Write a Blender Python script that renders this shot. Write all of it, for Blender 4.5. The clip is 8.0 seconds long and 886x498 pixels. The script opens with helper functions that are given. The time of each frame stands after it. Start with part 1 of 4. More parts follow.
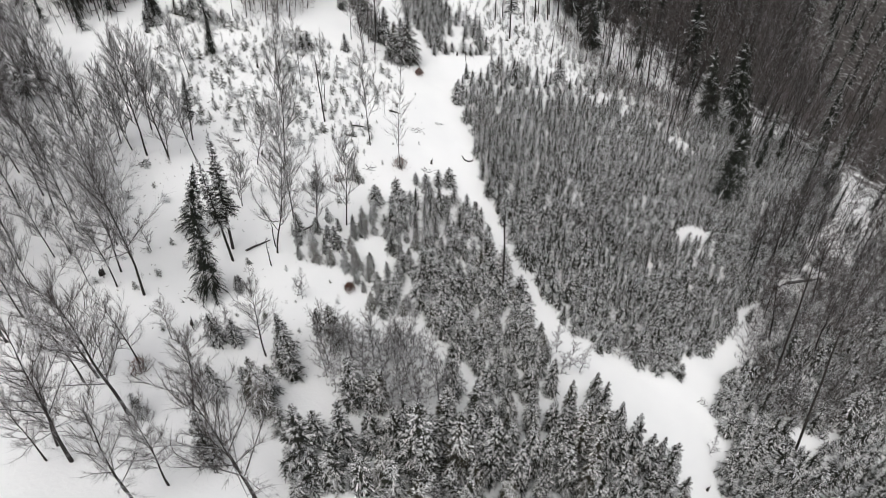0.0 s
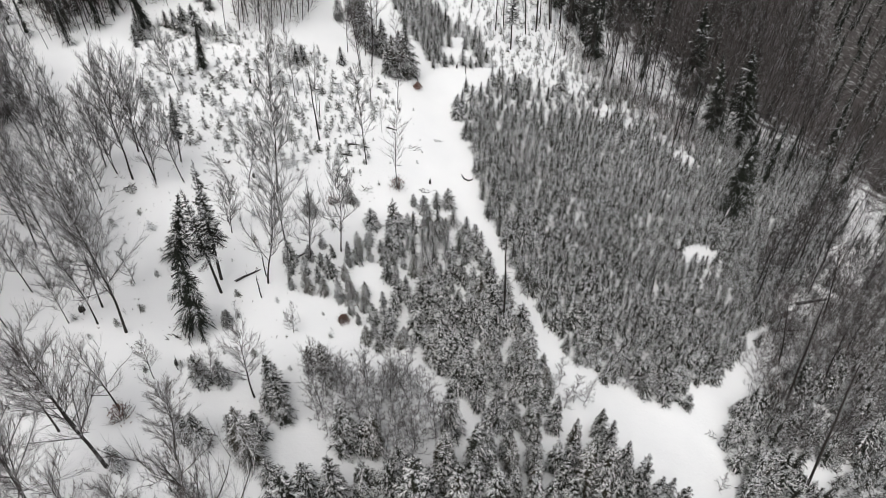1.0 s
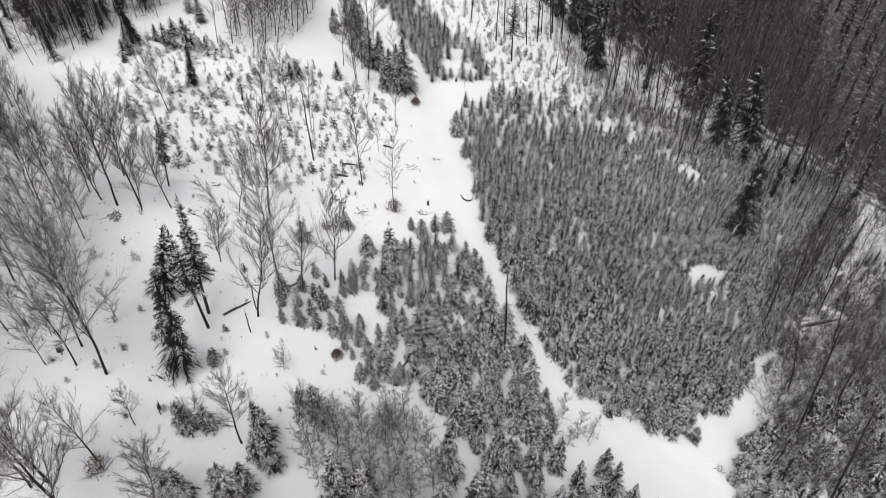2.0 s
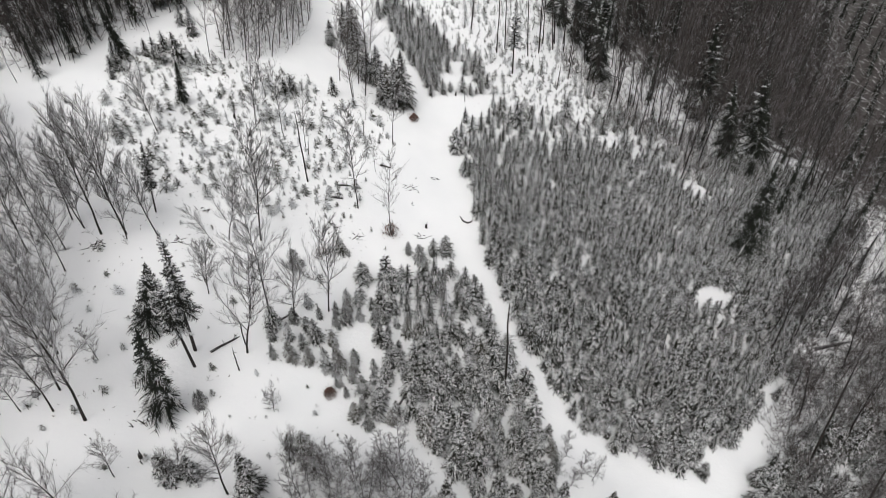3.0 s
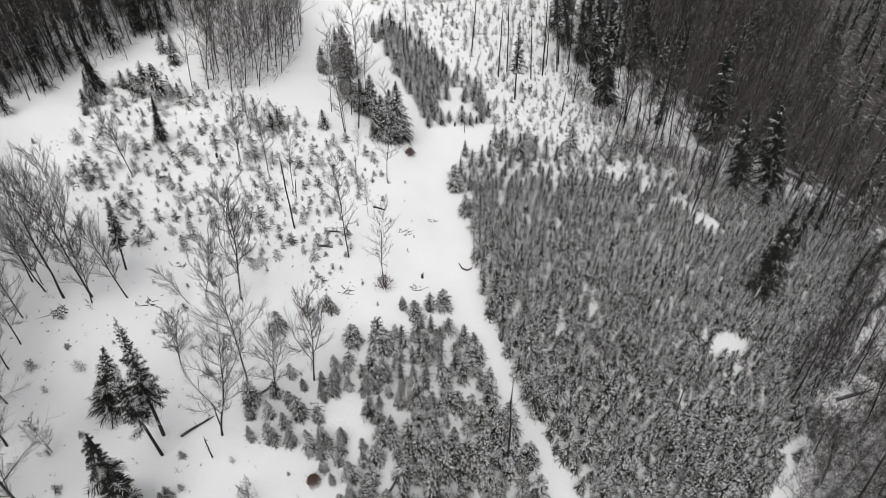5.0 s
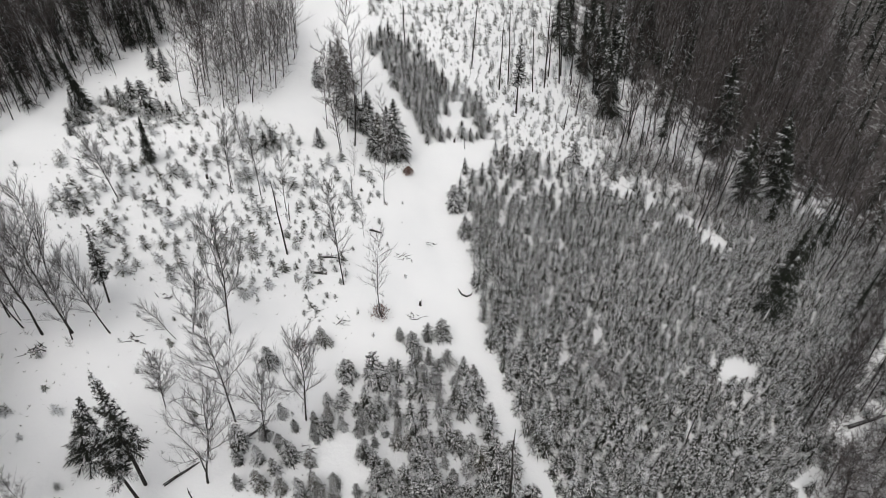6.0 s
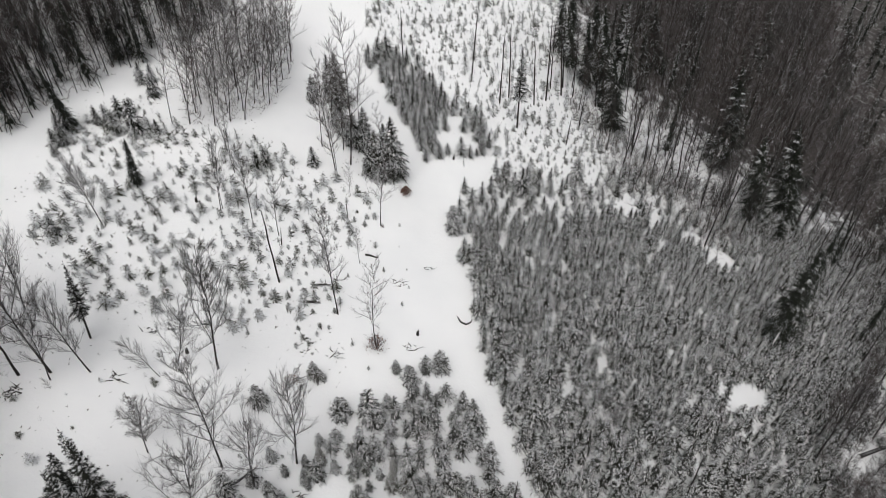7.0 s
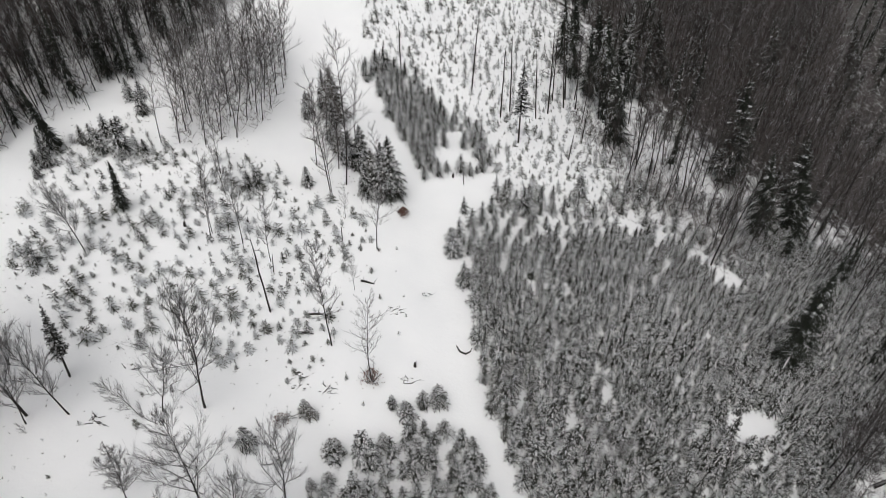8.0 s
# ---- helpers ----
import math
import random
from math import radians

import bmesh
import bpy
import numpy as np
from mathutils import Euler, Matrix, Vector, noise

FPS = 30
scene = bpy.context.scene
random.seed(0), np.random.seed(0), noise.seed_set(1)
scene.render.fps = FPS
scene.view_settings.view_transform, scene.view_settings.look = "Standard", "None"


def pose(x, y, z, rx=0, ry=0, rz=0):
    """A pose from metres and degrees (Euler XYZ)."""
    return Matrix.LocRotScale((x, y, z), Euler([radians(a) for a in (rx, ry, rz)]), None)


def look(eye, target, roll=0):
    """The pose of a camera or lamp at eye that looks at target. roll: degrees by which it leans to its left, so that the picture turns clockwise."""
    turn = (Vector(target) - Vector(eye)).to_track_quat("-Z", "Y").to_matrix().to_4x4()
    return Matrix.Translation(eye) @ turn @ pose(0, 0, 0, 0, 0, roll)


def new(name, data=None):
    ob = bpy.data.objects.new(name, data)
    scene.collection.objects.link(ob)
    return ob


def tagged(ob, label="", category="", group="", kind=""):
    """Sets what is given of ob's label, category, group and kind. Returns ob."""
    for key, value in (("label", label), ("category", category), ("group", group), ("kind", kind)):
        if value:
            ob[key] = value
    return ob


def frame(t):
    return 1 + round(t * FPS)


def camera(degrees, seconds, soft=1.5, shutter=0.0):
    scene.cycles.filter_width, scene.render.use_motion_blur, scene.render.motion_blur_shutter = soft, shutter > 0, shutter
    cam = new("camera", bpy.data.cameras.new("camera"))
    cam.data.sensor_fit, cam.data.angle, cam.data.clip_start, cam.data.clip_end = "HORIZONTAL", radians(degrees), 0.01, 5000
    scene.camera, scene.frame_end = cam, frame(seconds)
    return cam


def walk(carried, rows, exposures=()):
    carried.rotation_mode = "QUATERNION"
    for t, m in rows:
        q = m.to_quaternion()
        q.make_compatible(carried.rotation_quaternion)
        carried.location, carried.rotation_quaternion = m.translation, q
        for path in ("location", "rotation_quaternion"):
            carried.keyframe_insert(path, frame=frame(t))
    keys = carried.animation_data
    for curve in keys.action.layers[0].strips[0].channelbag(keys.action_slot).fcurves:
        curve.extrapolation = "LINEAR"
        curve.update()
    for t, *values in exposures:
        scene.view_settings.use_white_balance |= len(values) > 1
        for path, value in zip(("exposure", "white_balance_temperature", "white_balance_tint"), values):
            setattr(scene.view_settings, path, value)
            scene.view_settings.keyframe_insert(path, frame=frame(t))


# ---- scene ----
cam = camera(65.5, 8.0, soft=0.5)
METRES, EYE, TILT, LEAN, TURN = 26.0, 46.0, -43.5, 0.0, 0.0
ROWS = [
    (0.0, 0.0000, 0.0000, 0.0000, 0.000, 0.000, 0.00),
    (0.5, 0.0028, 0.0503, 0.0480, 0.009, -0.017, -0.03),
    (1.0, 0.0052, 0.0995, 0.0973, -0.000, -0.043, -0.06),
    (1.5, 0.0078, 0.1482, 0.1458, -0.009, -0.068, -0.08),
    (3.0, 0.0140, 0.2920, 0.2927, -0.043, -0.145, -0.21),
    (3.5, 0.0161, 0.3401, 0.3406, -0.043, -0.170, -0.25),
    (4.0, 0.0185, 0.3882, 0.3876, -0.043, -0.187, -0.28),
    (4.5, 0.0208, 0.4372, 0.4340, -0.043, -0.187, -0.32),
    (6.0, 0.0257, 0.5821, 0.5734, -0.051, -0.213, -0.44),
    (6.5, 0.0278, 0.6303, 0.6183, -0.060, -0.204, -0.46),
    (7.0, 0.0306, 0.6777, 0.6631, -0.043, -0.187, -0.46),
    (7.5, 0.0331, 0.7253, 0.7072, -0.034, -0.179, -0.48),
    (8.0, 0.0355, 0.7726, 0.7517, -0.026, -0.179, -0.50),
]
walk(cam, [(t, pose(0, 0, EYE, TILT, LEAN, TURN) @ pose(METRES * x, METRES * y, METRES * z, 90 + pitch, roll, yaw)) for t, x, y, z, yaw, pitch, roll in ROWS], exposures=[(0.0, 0.05), (4.0, -0.07), (8.0, -0.19)])

# ---- light: a high grey overcast sky ----
world = bpy.data.worlds.new("overcast_sky")
scene.world = world
world.use_nodes = True
wn, wl = world.node_tree.nodes, world.node_tree.links
sky = wn.new("ShaderNodeTexSky")
sky.sky_type, sky.sun_disc = "NISHITA", False
sky.sun_elevation, sky.sun_rotation = radians(58), radians(200)
sky.air_density, sky.dust_density, sky.ozone_density = 1.0, 4.0, 1.0
grey = wn.new("ShaderNodeHueSaturation")
grey.inputs["Saturation"].default_value = 0.12
wl.new(sky.outputs[0], grey.inputs["Color"])
wl.new(grey.outputs[0], wn["Background"].inputs["Color"])
wn["Background"].inputs["Strength"].default_value = 0.15
sun = new("sun", bpy.data.lights.new("sun", "SUN"))
sun.data.energy, sun.data.angle, sun.data.color = 1.1, radians(40), (1.0, 0.97, 0.93)
sun.matrix_world = look((-10, -10, 80), (0, 25, 0))
scene.view_settings.exposure = 0.0


# ---- materials ----
def material(name, rough=0.8):
    m = bpy.data.materials.new(name)
    m.use_nodes = True
    bsdf = m.node_tree.nodes["Principled BSDF"]
    bsdf.inputs["Roughness"].default_value = rough
    bsdf.inputs["Specular IOR Level"].default_value = 0.25
    return m, m.node_tree.nodes, m.node_tree.links, bsdf


def noise_node(n, l, scale, detail=4.0, rough=0.6):
    tc = n.new("ShaderNodeNewGeometry")
    t = n.new("ShaderNodeTexNoise")
    t.inputs["Scale"].default_value, t.inputs["Detail"].default_value, t.inputs["Roughness"].default_value = scale, detail, rough
    l.new(tc.outputs["Position"], t.inputs["Vector"])
    return t


def ramp(n, l, source, stops):
    r = n.new("ShaderNodeValToRGB")
    while len(r.color_ramp.elements) < len(stops):
        r.color_ramp.elements.new(0.5)
    for e, (p, c) in zip(r.color_ramp.elements, stops):
        e.position, e.color = p, (*c, 1)
    l.new(source, r.inputs[0])
    return r


def mix(n, l, fac, a, b):
    m = n.new("ShaderNodeMix")
    m.data_type = "RGBA"
    if fac is not None:
        l.new(fac, m.inputs[0])
    l.new(a, m.inputs[6])
    l.new(b, m.inputs[7])
    return m


def add_bump(n, l, bsdf, tex, strength, distance):
    b = n.new("ShaderNodeBump")
    b.inputs["Strength"].default_value, b.inputs["Distance"].default_value = strength, distance
    l.new(tex, b.inputs["Height"])
    l.new(b.outputs[0], bsdf.inputs["Normal"])


def snow_material(name, a, b, fine=6.0, strength=0.35):
    m, n, l, bsdf = material(name, 0.55)
    big = noise_node(n, l, 0.12, 3.0)
    r = ramp(n, l, big.outputs["Fac"], [(0.3, a), (0.7, b)])
    l.new(r.outputs[0], bsdf.inputs["Base Color"])
    small = noise_node(n, l, fine, 6.0, 0.65)
    add_bump(n, l, bsdf, small.outputs["Fac"], strength, 0.15)
    return m


def leafy_material(name, dark, light, rough=0.75, snow=0.0):
    """Needles or leaves: fine grain, one shade a plant, and flecks of snow caught in them."""
    m, n, l, bsdf = material(name, rough)
    fine = noise_node(n, l, 7.0, 3.0)
    r = ramp(n, l, fine.outputs["Fac"], [(0.35, dark), (0.68, light)])
    info = n.new("ShaderNodeObjectInfo")
    hsv = n.new("ShaderNodeHueSaturation")
    vary = n.new("ShaderNodeMapRange")
    vary.inputs[3].default_value, vary.inputs[4].default_value = 0.75, 1.3
    l.new(info.outputs["Random"], vary.inputs[0])
    l.new(vary.outputs[0], hsv.inputs["Value"])
    l.new(r.outputs[0], hsv.inputs["Color"])
    out = hsv.outputs[0]
    if snow > 0:
        fleck = noise_node(n, l, 9.0, 4.0, 0.7)
        drift = noise_node(n, l, 0.9, 2.0)
        sway = n.new("ShaderNodeMapRange")
        sway.inputs[1].default_value, sway.inputs[2].default_value, sway.inputs[3].default_value, sway.inputs[4].default_value = 0.35, 0.65, -0.09, 0.09
        l.new(drift.outputs["Fac"], sway.inputs[0])
        laid = n.new("ShaderNodeMath")
        l.new(fleck.outputs["Fac"], laid.inputs[0])
        l.new(sway.outputs[0], laid.inputs[1])
        cut = n.new("ShaderNodeMapRange")
        cut.inputs[1].default_value, cut.inputs[2].default_value = 0.66 - 0.3 * snow, 0.7 - 0.3 * snow
        l.new(laid.outputs[0], cut.inputs[0])
        white = n.new("ShaderNodeRGB")
        white.outputs[0].default_value = (0.74, 0.75, 0.77, 1)
        out = mix(n, l, cut.outputs[0], out, white.outputs[0]).outputs[2]
    l.new(out, bsdf.inputs["Base Color"])
    return m


def bark_material(name, dark, light, snow=0.0, low=0.35, patchy=0.0):
    """Bark with grain; with snow, a dusting that lies on what faces up."""
    m, n, l, bsdf = material(name, 0.9)
    fine = noise_node(n, l, 9.0, 5.0)
    r = ramp(n, l, fine.outputs["Fac"], [(0.3, dark), (0.7, light)])
    out = r.outputs[0]
    if patchy > 0:
        stand = noise_node(n, l, 0.14, 3.0)
        tone = n.new("ShaderNodeMapRange")
        tone.inputs[1].default_value, tone.inputs[2].default_value, tone.inputs[3].default_value, tone.inputs[4].default_value = 0.35, 0.65, 1 - patchy, 1 + 1.6 * patchy
        l.new(stand.outputs["Fac"], tone.inputs[0])
        shade = n.new("ShaderNodeHueSaturation")
        l.new(tone.outputs[0], shade.inputs["Value"])
        l.new(out, shade.inputs["Color"])
        out = shade.outputs[0]
    if snow > 0:
        geo = n.new("ShaderNodeNewGeometry")
        sep = n.new("ShaderNodeSeparateXYZ")
        l.new(geo.outputs["Normal"], sep.inputs[0])
        up = n.new("ShaderNodeMapRange")
        up.inputs[1].default_value, up.inputs[2].default_value, up.inputs[4].default_value = low, low + 0.3, snow
        l.new(sep.outputs[2], up.inputs[0])
        patch = noise_node(n, l, 1.7, 4.0)
        cut = n.new("ShaderNodeMapRange")
        cut.inputs[1].default_value, cut.inputs[2].default_value = 0.38, 0.55
        l.new(patch.outputs["Fac"], cut.inputs[0])
        both = n.new("ShaderNodeMath")
        both.operation = "MULTIPLY"
        l.new(up.outputs[0], both.inputs[0])
        l.new(cut.outputs[0], both.inputs[1])
        white = n.new("ShaderNodeRGB")
        white.outputs[0].default_value = (0.78, 0.79, 0.81, 1)
        out = mix(n, l, both.outputs[0], out, white.outputs[0]).outputs[2]
    l.new(out, bsdf.inputs["Base Color"])
    add_bump(n, l, bsdf, fine.outputs["Fac"], 0.6, 0.05)
    return m


def ground_material():
    """Fresh snow; under the eastern forest it lies thin over brown leaf litter, darkened to stand in for the forest's
    shade.
    """
    m = snow_material("ground_snow", (0.84, 0.845, 0.85), (0.9, 0.9, 0.9), 2.5, 0.25)
    n, l = m.node_tree.nodes, m.node_tree.links
    bsdf = n["Principled BSDF"]
    base = bsdf.inputs["Base Color"].links[0].from_socket
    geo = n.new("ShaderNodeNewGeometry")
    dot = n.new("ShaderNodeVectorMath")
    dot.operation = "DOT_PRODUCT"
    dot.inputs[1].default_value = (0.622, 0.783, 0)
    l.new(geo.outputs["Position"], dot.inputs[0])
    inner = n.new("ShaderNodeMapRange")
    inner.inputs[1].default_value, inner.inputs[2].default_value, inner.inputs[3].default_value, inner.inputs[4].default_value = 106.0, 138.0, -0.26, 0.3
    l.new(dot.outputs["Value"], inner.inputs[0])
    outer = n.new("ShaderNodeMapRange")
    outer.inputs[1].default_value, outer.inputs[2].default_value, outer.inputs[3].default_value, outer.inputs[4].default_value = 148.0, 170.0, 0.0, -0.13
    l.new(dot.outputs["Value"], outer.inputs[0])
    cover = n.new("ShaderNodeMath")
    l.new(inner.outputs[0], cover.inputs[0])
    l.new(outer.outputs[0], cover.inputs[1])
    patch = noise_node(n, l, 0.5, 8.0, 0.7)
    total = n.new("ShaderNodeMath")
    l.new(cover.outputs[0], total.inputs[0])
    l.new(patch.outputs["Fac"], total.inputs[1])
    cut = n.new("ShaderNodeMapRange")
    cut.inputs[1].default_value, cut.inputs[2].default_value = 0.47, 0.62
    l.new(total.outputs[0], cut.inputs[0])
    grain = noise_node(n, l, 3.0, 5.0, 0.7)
    # near-black browns: leaf litter with the forest floor's shade put into its colour
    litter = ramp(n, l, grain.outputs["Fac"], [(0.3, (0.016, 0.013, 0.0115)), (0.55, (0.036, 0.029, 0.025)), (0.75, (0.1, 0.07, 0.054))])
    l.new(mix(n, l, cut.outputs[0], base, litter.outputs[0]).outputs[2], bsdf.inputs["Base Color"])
    return m


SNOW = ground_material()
TREE_SNOW = snow_material("snow_on_branches", (0.62, 0.623, 0.627), (0.84, 0.84, 0.845), 9.0, 0.4)
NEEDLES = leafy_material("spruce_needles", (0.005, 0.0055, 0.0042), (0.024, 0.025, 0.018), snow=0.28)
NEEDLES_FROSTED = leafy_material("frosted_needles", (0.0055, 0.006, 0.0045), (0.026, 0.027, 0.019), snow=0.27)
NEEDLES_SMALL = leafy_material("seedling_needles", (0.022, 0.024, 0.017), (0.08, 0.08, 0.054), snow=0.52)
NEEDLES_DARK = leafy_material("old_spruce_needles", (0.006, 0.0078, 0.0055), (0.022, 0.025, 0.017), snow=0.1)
NEEDLES_BROWN = leafy_material("rusty_needles", (0.014, 0.013, 0.01), (0.055, 0.05, 0.034), snow=0.2)
DEAD_LEAVES = leafy_material("dry_beech_leaves", (0.075, 0.036, 0.026), (0.19, 0.1, 0.07))
BARK = bark_material("dark_bark", (0.012, 0.0105, 0.01), (0.05, 0.043, 0.04), 0.6, 0.45)
TWIGS = bark_material("twigs", (0.026, 0.021, 0.0195), (0.1, 0.084, 0.078), 0.65, 0.45)
BRUSHWORK = bark_material("brush", (0.03, 0.022, 0.019), (0.09, 0.066, 0.056), 0.4, 0.5)
TWIGS_FROST = bark_material("frosted_twigs", (0.04, 0.037, 0.036), (0.16, 0.148, 0.144), 0.75, 0.3)
TWIGS_DARK = bark_material("forest_twigs", (0.01, 0.0073, 0.0066), (0.043, 0.031, 0.027), 0.18, 0.5, 0.6)
FOREST_BARK = bark_material("forest_bark", (0.008, 0.007, 0.0065), (0.034, 0.0295, 0.027), 0.2, 0.6)
DEADWOOD = bark_material("weathered_wood", (0.012, 0.0105, 0.01), (0.045, 0.038, 0.034), 0.3, 0.75)
GRASS = leafy_material("dry_grass", (0.03, 0.022, 0.016), (0.12, 0.085, 0.06))


# ---- the lie of the land ----
def soft(v, w):
    return w * math.log1p(math.exp(max(-60.0, min(60.0, v / w))))


def smooth(a, b, v):
    v = max(0.0, min(1.0, (v - a) / (b - a)))
    return v * v * (3 - 2 * v)


TRACK = [
    (-14.5, 123.6), (-13.6, 114.5), (-12.5, 107.7), (-8.9, 101.5), (-5.9, 95.8), (-3.1, 89.4), (-0.6, 83.2), (0.9, 76.6), (1.7, 71.0), (2.4, 64.8),
    (3.3, 60.3), (4.8, 56.4), (5.9, 53.4), (6.9, 50.6), (8.1, 47.9), (9.2, 45.7), (10.3, 43.3), (12.1, 41.6), (15.1, 40.6), (19.3, 38.3),
    (23.2, 37.4), (24.0, 34.0), (21.5, 29.2), (19.5, 23.3),
]


def track_distance(x, y):
    best = 1e9
    for (ax, ay), (bx, by) in zip(TRACK, TRACK[1:]):
        dx, dy = bx - ax, by - ay
        k = max(0.0, min(1.0, ((x - ax) * dx + (y - ay) * dy) / (dx * dx + dy * dy)))
        best = min(best, math.hypot(x - ax - k * dx, y - ay - k * dy))
    return best


LIE = [
    (-0.23, -0.53, -0.02, -0.4, -0.48, -0.13),
    (0.96, 0.54, 0.24, -0.48, -0.48, -0.31),
    (-0.03, -0.86, 0.42, 0.24, 0.0, -0.51),
    (-0.31, 0.31, 0.55, -0.03, -0.02, -0.07),
    (-0.56, -0.99, 0.09, 0.41, 0.15, 0.02),
    (-0.11, -0.06, 0.59, -0.97, -2.03, -1.09),
]


def ground_z(x, y):
    """Height of the snow: a hillside that falls to the east, flatter on its west shoulder."""
    z = -1.2 - 0.385 * x - 0.29 * soft(-x - 27, 6.0) + 0.10 * soft(x - 110, 20)
    near = soft(min(60.0, 55 - y), 4)
    z += 0.0036 * near * near * (1 - smooth(0, 30, x))
    far = soft(y - 85, 5)
    z += 0.2 * far * far / (far + 50) * (1 - smooth(20, 50, x))
    for j, row in enumerate(LIE):
        for i, rise in enumerate(row):
            z += rise * math.exp(-((x + 32 - 16 * i) ** 2 + (y - 30 - 18 * j) ** 2) / 338.0)
    z += 0.16 * noise.noise((x / 9, y / 9, 3.1))
    rough = 1.0
    if -16 < x < 26 and 18 < y < 130:
        rough = smooth(1.2, 3.5, track_distance(x, y))
        z -= 0.22 * (1 - rough)
    return z + rough * (0.16 * noise.noise((x / 2.6, y / 2.6, 7.7)) + 0.07 * noise.noise((x / 0.9, y / 0.9, 1.3)))


def spaced(lo, hi, step, grow, reach):
    """Grid lines: even between lo and hi, ever wider outside, out to reach."""
    line = list(np.arange(lo, hi + step * 0.5, step))
    d = step
    while line[-1] < reach:
        d *= grow
        line.append(line[-1] + d)
    d = step
    while line[0] > -reach:
        d *= grow
        line.insert(0, line[0] - d)
    return line


def build_mesh(name, verts, faces, mats, index=None, shade=False):
    me = bpy.data.meshes.new(name)
    me.from_pydata(verts, [], faces)
    for m in mats:
        me.materials.append(m)
    if index is not None:
        me.polygons.foreach_set("material_index", index)
    if shade:
        me.polygons.foreach_set("use_smooth", [True] * len(me.polygons))
    me.update()
    return me


xs, ys = spaced(-62, 110, 0.85, 1.25, 1500), spaced(8, 150, 0.85, 1.25, 1500)
gv = [(x, y, ground_z(x, y)) for y in ys for x in xs]
w = len(xs)
gf = [(j * w + i, j * w + i + 1, (j + 1) * w + i + 1, (j + 1) * w + i) for j in range(len(ys) - 1) for i in range(w - 1)]
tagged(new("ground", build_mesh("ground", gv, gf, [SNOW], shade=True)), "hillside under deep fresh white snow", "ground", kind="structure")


# ---- pieces of plants ----
class Shape:
    """Gathers vertices and faces of one part."""

    def __init__(self):
        self.v, self.f, self.m, self.slot = [], [], [], 0

    def mark(self):
        self.m += [self.slot] * (len(self.f) - len(self.m))

    def strip(self, left, right):
        b = len(self.v)
        for a, c in zip(left, right):
            self.v += [tuple(a), tuple(c)]
        for k in range(len(left) - 1):
            self.f.append((b + 2 * k, b + 2 * k + 1, b + 2 * k + 3, b + 2 * k + 2))
        self.mark()

    def tri(self, a, b, c):
        n = len(self.v)
        self.v += [tuple(a), tuple(b), tuple(c)]
        self.f.append((n, n + 1, n + 2))
        self.mark()

    def tube(self, points, radii, sides):
        """A tapered tube along the points, closed to a tip where the last radius is 0."""
        b = len(self.v)
        for k, (p, r) in enumerate(zip(points, radii)):
            d = (points[min(k + 1, len(points) - 1)] - points[max(k - 1, 0)]).normalized()
            u = d.cross(Vector((0.31, 0.87, 0.2))).normalized()
            q = d.cross(u)
            for s in range(sides):
                a = 2 * math.pi * s / sides
                self.v.append(tuple(p + (u * math.cos(a) + q * math.sin(a)) * r))
        for k in range(len(points) - 1):
            for s in range(sides):
                t = (s + 1) % sides
                self.f.append((b + k * sides + s, b + k * sides + t, b + (k + 1) * sides + t, b + (k + 1) * sides + s))
        self.mark()

    def spike(self, a, c, r):
        """A three-sided twig that runs out to a point."""
        d = (c - a).normalized()
        u = d.cross(Vector((0.3, 0.2, 0.93))).normalized() * r
        q = d.cross(u)
        b = len(self.v)
        self.v += [tuple(a + u), tuple(a - u * 0.5 + q * 0.87), tuple(a - u * 0.5 - q * 0.87), tuple(c)]
        self.f += [(b, b + 1, b + 3), (b + 1, b + 2, b + 3), (b + 2, b, b + 3)]
        self.mark()

    def sliver(self, a, c, r):
        """The finest twig: one thin blade that runs out to a point."""
        u = (c - a).cross(Vector((0.3, 0.2, 0.93))).normalized() * r
        self.tri(a + u, a - u, c)

    def ridge(self, spine, widths, lift):
        """A cushion of snow along a branch: two sides and a raised middle."""
        b = len(self.v)
        for k, (p, w) in enumerate(zip(spine, widths)):
            d = (spine[min(k + 1, len(spine) - 1)] - spine[max(k - 1, 0)]).normalized()
            s = Vector((-d.y, d.x, 0))
            s = s.normalized() if s.length > 1e-4 else Vector((1, 0, 0))
            self.v += [tuple(p + s * w + Vector((0, 0, -0.3 * w))), tuple(p + Vector((0, 0, lift))), tuple(p - s * w + Vector((0, 0, -0.3 * w)))]
        for k in range(len(spine) - 1):
            i = b + 3 * k
            self.f += [(i, i + 1, i + 4, i + 3), (i + 1, i + 2, i + 5, i + 4)]
        self.mark()


